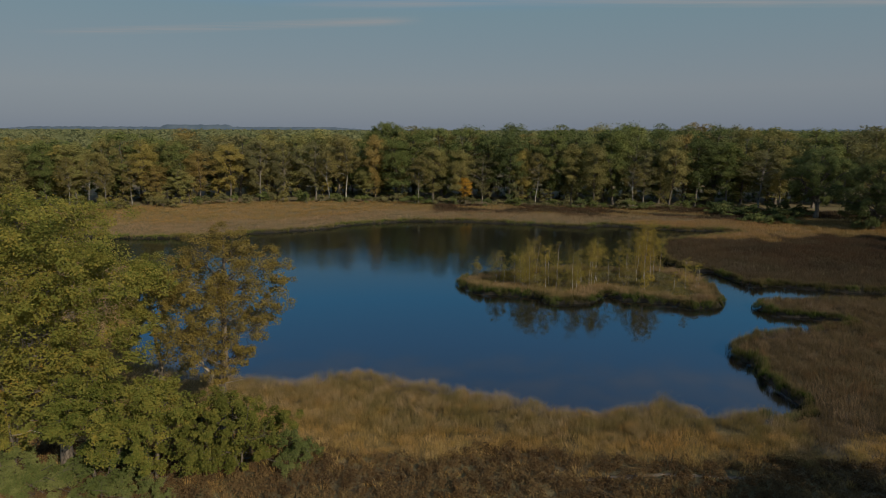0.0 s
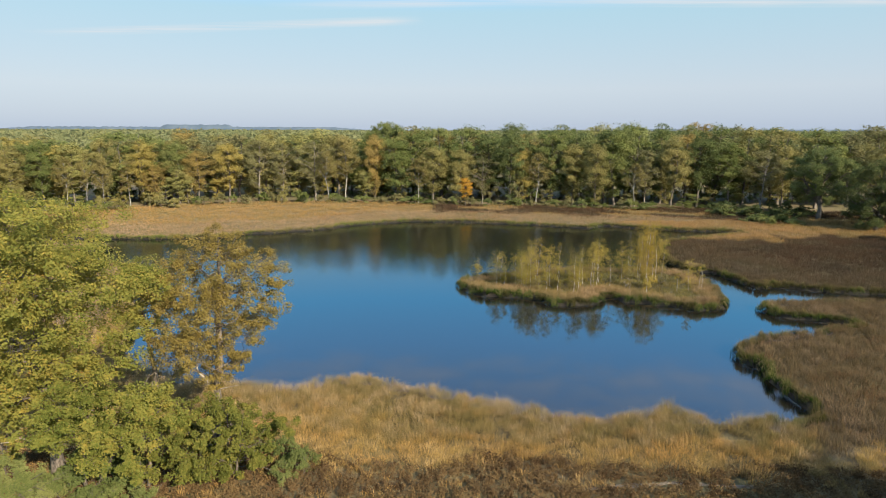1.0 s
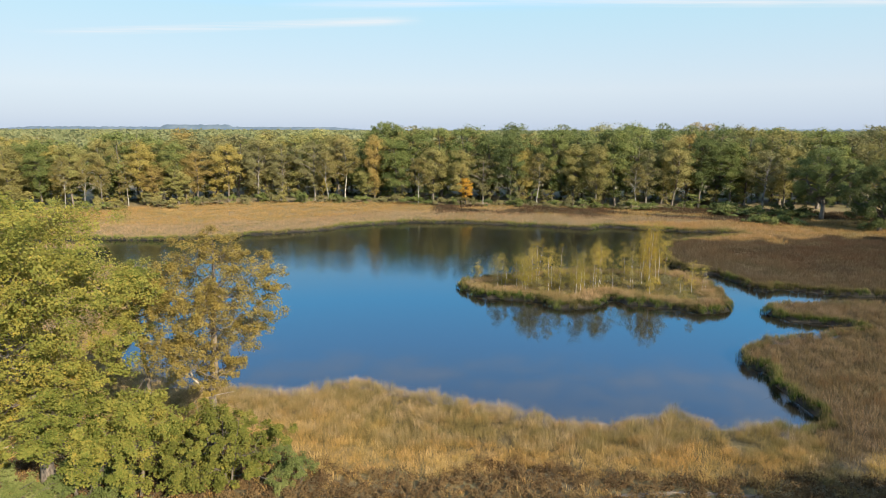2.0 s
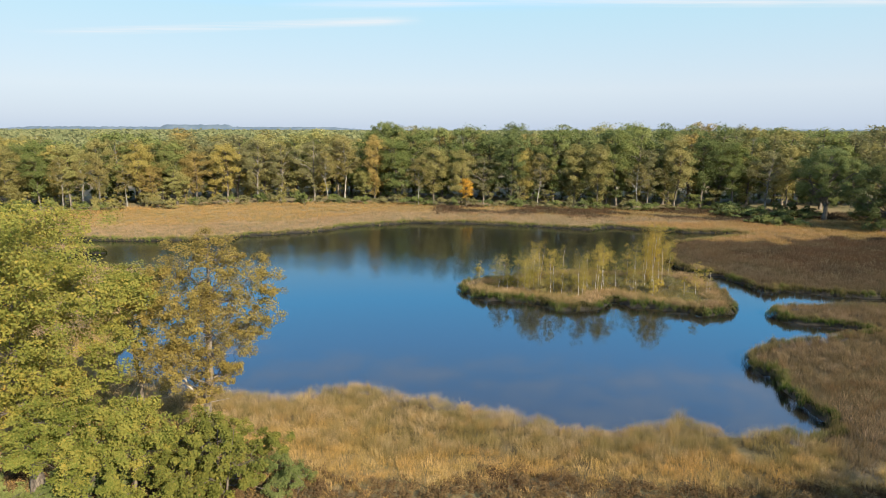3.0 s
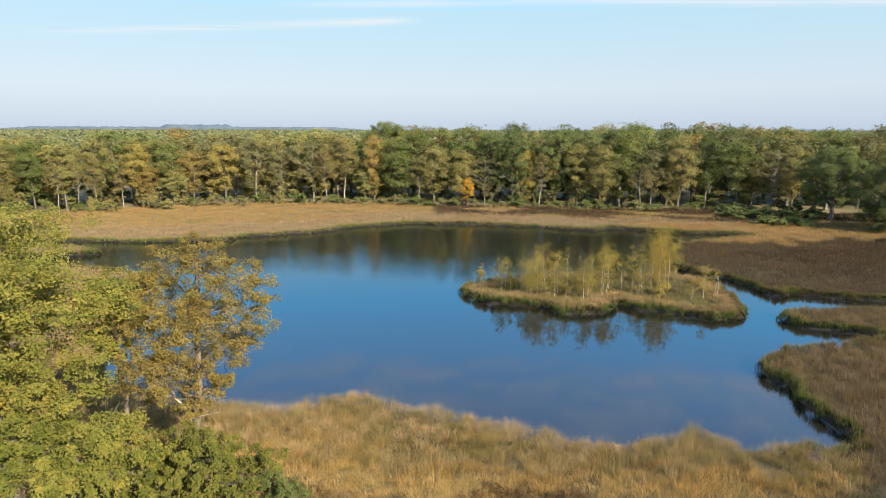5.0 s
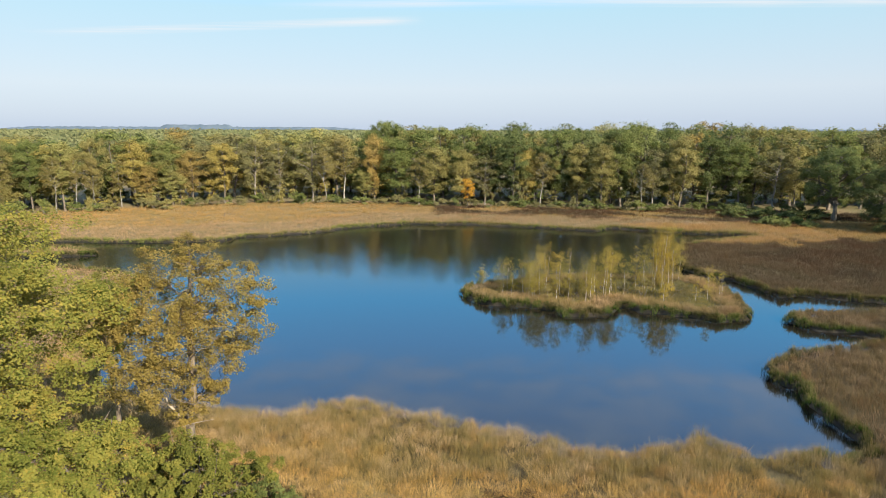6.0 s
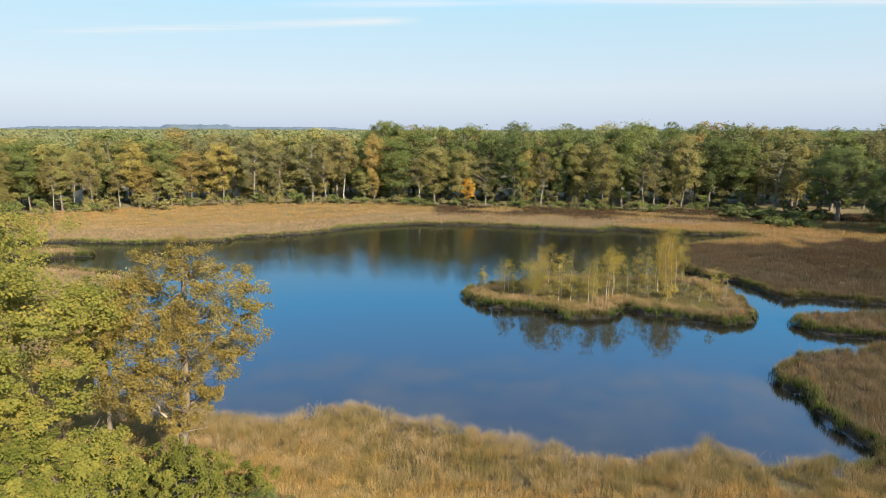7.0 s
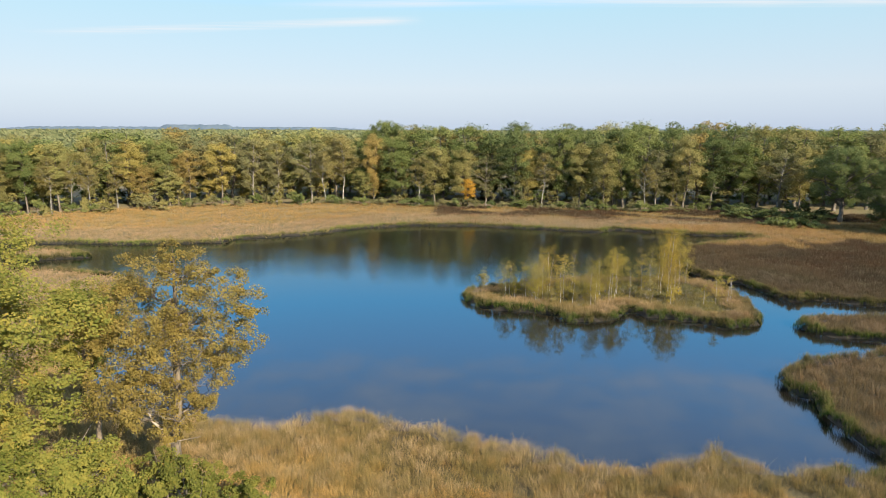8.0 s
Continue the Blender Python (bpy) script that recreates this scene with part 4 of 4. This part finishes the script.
size = 0.25 * (1 + 0.55 * lumps(heath, 1.7, 61) + rng.normal(0, 0.18, len(heath))).clip(0.45, 1.7)
low_point = np.column_stack([heath, land_height(heath)])
v, tri = leaves(rng, low_point + np.array([0, 0, 0.6]) * size[:, None], size * 1.2, 110, 0.085, 0.85, low_point, 0.5, False)
tagged(new("heather", tri_mesh("heather", v, tri, None, HEATHER)), "low bushes of brown faded heather on the near bank", "heather", "", "stuff")
spit = scatter(14, 46, 27, 57.5, 0.5, 25, lambda p, d: (d > 0.55) & (p[:, 1] > HEATH(p) + 1.6) & (p[:, 0] >= 18.5 + 1.5 * lumps(p, 6, 8)))
tufts("tan_grass", spit, 0.9, GRASS["tan"], 70, 0.2, 0.013, 0.65, 26, True, "tan and brown moor grass on the eastern spits", 0.5)
dry = scatter(-24, 30, 24.2, 30.5, 0.85, 27, lambda p, d: (d > 0.4) & (p[:, 1] <= HEATH(p) + 0.2) & (lumps(p, 2.5, 44) > 0.05))
tufts("golden_grass", dry, 0.55, GRASS["gold"], 40, 0.16, 0.0125, 0.85, 28, True, "tufts of dry golden grass among the heather", 0.4)
# island
isle = scatter(0, 30, 54, 73, 0.45, 9, lambda p, d: (d > 0.55) & (d < 2.3))
tufts("moor_grass", isle, 0.8, GRASS["isle"], 50, 0.19, 0.019, 0.7, 10, True, "straw moor grass round the island")
lawn = scatter(0, 30, 54, 73, 0.5, 11, lambda p, d: d > 2.0)
tufts("short_grass", lawn, 0.34, GRASS["turf"], 36, 0.25, 0.026, 0.5, 12, True, "short yellow-green grass on the island")
# eastern heath
east = scatter(26, 80, 56.5, 101, 0.5, 13, lambda p, d: (d > 0.3) & (p[:, 0] > 26) & (p[:, 1] < 91 + 5 * lumps(p, 9, 3)))
shallow = shore(east) < 9 + 5 * lumps(east, 8, 12)
tufts("dun_grass", east[shallow], 0.75, GRASS["dun"], 32, 0.28, 0.026, 0.8, 15, False, "dun brown moor grass along the eastern shore")
east = east[~shallow]
tufts("rusty_grass", east, 0.62, GRASS["rust"], 30, 0.34, 0.03, 1.1, 14, False, "rusty brown dry moor grass")
strip = scatter(30, 92, 88, 109, 0.6, 19, lambda p, d: (d > 0.3) & (p[:, 1] >= 91 + 5 * lumps(p, 9, 3)))
tufts("golden_grass", strip, 0.65, GRASS["orange"], 20, 0.3, 0.045, 0.8, 20, False, "golden dry grass strip on the heath")
# far bank and the left shore
WOOD = lambda p: np.interp(p[:, 0], EDGE_X, EDGE_Y)
far = scatter(-100, 62, 92, 132, 0.75, 15, lambda p, d: (d > 0.3) & (d < 12 + 3 * lumps(p, 11, 4)) & (p[:, 1] < WOOD(p) - 2))
tufts("straw_grass", far, 0.55, GRASS["far"], 20, 0.36, 0.05, 0.9, 16, False, "straw-coloured dry grass on the far bank")
deep = scatter(-100, 95, 98, 136, 0.8, 21, lambda p, d: (d >= 11 + 3 * lumps(p, 11, 4)) & (p[:, 1] < WOOD(p) - 1) & ((p[:, 0] < -2) | (lumps(p, 8, 6) > 0.1)))
tufts("golden_grass", deep, 0.55, GRASS["orange"], 18, 0.36, 0.055, 0.9, 22, False, "orange dry grass before the wood")
brown = scatter(-10, 95, 105, 132, 0.7, 23, lambda p, d: (d >= 10 + 3 * lumps(p, 11, 4)) & (p[:, 1] < WOOD(p) - 1) & (p[:, 0] >= -2) & (lumps(p, 8, 6) <= 0.15))
tufts("heather", brown, 0.6, GRASS["rust"], 18, 0.3, 0.08, 0.7, 24, False, "dark brown heather before the wood", 0.4, "heather")
left = scatter(-70, -20, 40, 93, 0.6, 17, lambda p, d: (d > 0.3) & (p[:, 1] < 92))
tufts("straw_grass", left, 0.65, GRASS["far"], 20, 0.28, 0.035, 0.8, 18, False, "straw-coloured dry grass on the west shore")

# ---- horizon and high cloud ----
# wooded rises painted blue-grey, with the horizon's haze in their base colour
RIDGE = plain_material("haze_blued_wood", (0.07, 0.105, 0.14), (0.11, 0.145, 0.175), 0.02)


def ridge(y, x0, x1, high, rough, seed):
    """A long low wooded rise on the horizon."""
    rng = np.random.default_rng(seed)
    n = int((x1 - x0) / 12)
    x = np.linspace(x0, x1, n)
    s = np.linspace(0, 1, n)
    top = high * np.minimum(1, np.sin(np.pi * s) * 2.2) + rng.normal(0, rough, n)
    v = np.concatenate([np.column_stack([x, np.full(n, y), np.zeros(n)]), np.column_stack([x, np.full(n, y + 25.0), top]), np.column_stack([x, np.full(n, y + 160.0), np.zeros(n)])])
    k = np.arange(n - 1)
    f = [np.stack([k + o, k + o + 1, k + o + n + 1], 1) for o in (0, n)] + [np.stack([k + o, k + o + n + 1, k + o + n], 1) for o in (0, n)]
    return tri_mesh("backdrop", v, np.concatenate(f), None, RIDGE)


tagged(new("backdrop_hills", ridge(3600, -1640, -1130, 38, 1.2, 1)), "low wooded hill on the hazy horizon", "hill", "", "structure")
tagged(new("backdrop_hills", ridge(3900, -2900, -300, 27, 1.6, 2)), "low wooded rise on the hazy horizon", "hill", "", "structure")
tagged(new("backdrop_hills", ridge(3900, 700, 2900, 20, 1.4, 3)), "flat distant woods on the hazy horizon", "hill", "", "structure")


def cloud_sheet(name, line, half, material):
    """A level sheet of cloud along a line; the UV's v runs from 0 at its borders to 1 in its middle."""
    line = np.array(line, float)
    s = np.linspace(0, len(line) - 1, 30)
    c = np.column_stack([np.interp(s, np.arange(len(line)), line[:, k]) for k in (0, 1)])
    end = np.minimum(np.linspace(0, 1, 30), np.linspace(1, 0, 30)).clip(0, 0.2) / 0.2
    v = np.stack([np.column_stack([c + [0, o * half], np.full(30, 620.0)]) for o in (-1, -0.5, 0, 0.5, 1)], 1).reshape(-1, 3)
    tall = np.stack([end * k for k in (0, 0.5, 1, 0.5, 0)], 1).ravel()
    k = (np.arange(29)[:, None] * 5 + np.arange(4)).ravel()
    me = tri_mesh(name, v, np.concatenate([np.stack([k, k + 5, k + 6], 1), np.stack([k, k + 6, k + 1], 1)]), tall, material)
    return tagged(new(name, me), "thin white streak of high cirrus cloud", "cloud", "", "structure")


WISP = cloud_material("cirrus", (0.0012, 0.008, 1), 0.30, 0.62, 0.75, 0.9, (0.95, 0.97, 1.0, 1))
VEIL = cloud_material("cirrus_veil", (0.0045, 0.0055, 1), 0.42, 0.62, 0.95, 0.5, (0.47, 0.655, 1.0, 1), 0.66)
cloud_sheet("backdrop_cloud", [(-2700, 4300), (-1500, 4050), (-500, 3820), (-100, 3750)], 190, WISP)
cloud_sheet("backdrop_cloud", [(-900, 3330), (300, 3180), (1600, 3200), (2700, 3150)], 170, WISP)
cloud_sheet("backdrop_cloud", [(-1500, 1500), (0, 1340), (1500, 1250)], 460, VEIL)


def post_mesh():
    w = bmesh.new()
    bmesh.ops.create_cone(w, cap_ends=True, segments=10, radius1=0.06, radius2=0.055, depth=1.2, matrix=Matrix.Translation((0, 0, 0.4)))
    bmesh.ops.bevel(w, geom=[e for e in w.edges if all(v.co.z > 0.9 for v in e.verts)], offset=0.02, segments=2, affect="EDGES")
    me = bpy.data.meshes.new("post")
    w.to_mesh(me)
    w.free()
    me.materials.append(GREY_BARK)
    return me


post = new("wooden_post", post_mesh())
post.matrix_world = pose(-38.4, 114.2, float(land_height(np.array([[-38.4, 114.2]]))[0]), 0, 2, 0)
tagged(post, "short weathered wooden post standing in dry grass", "post")
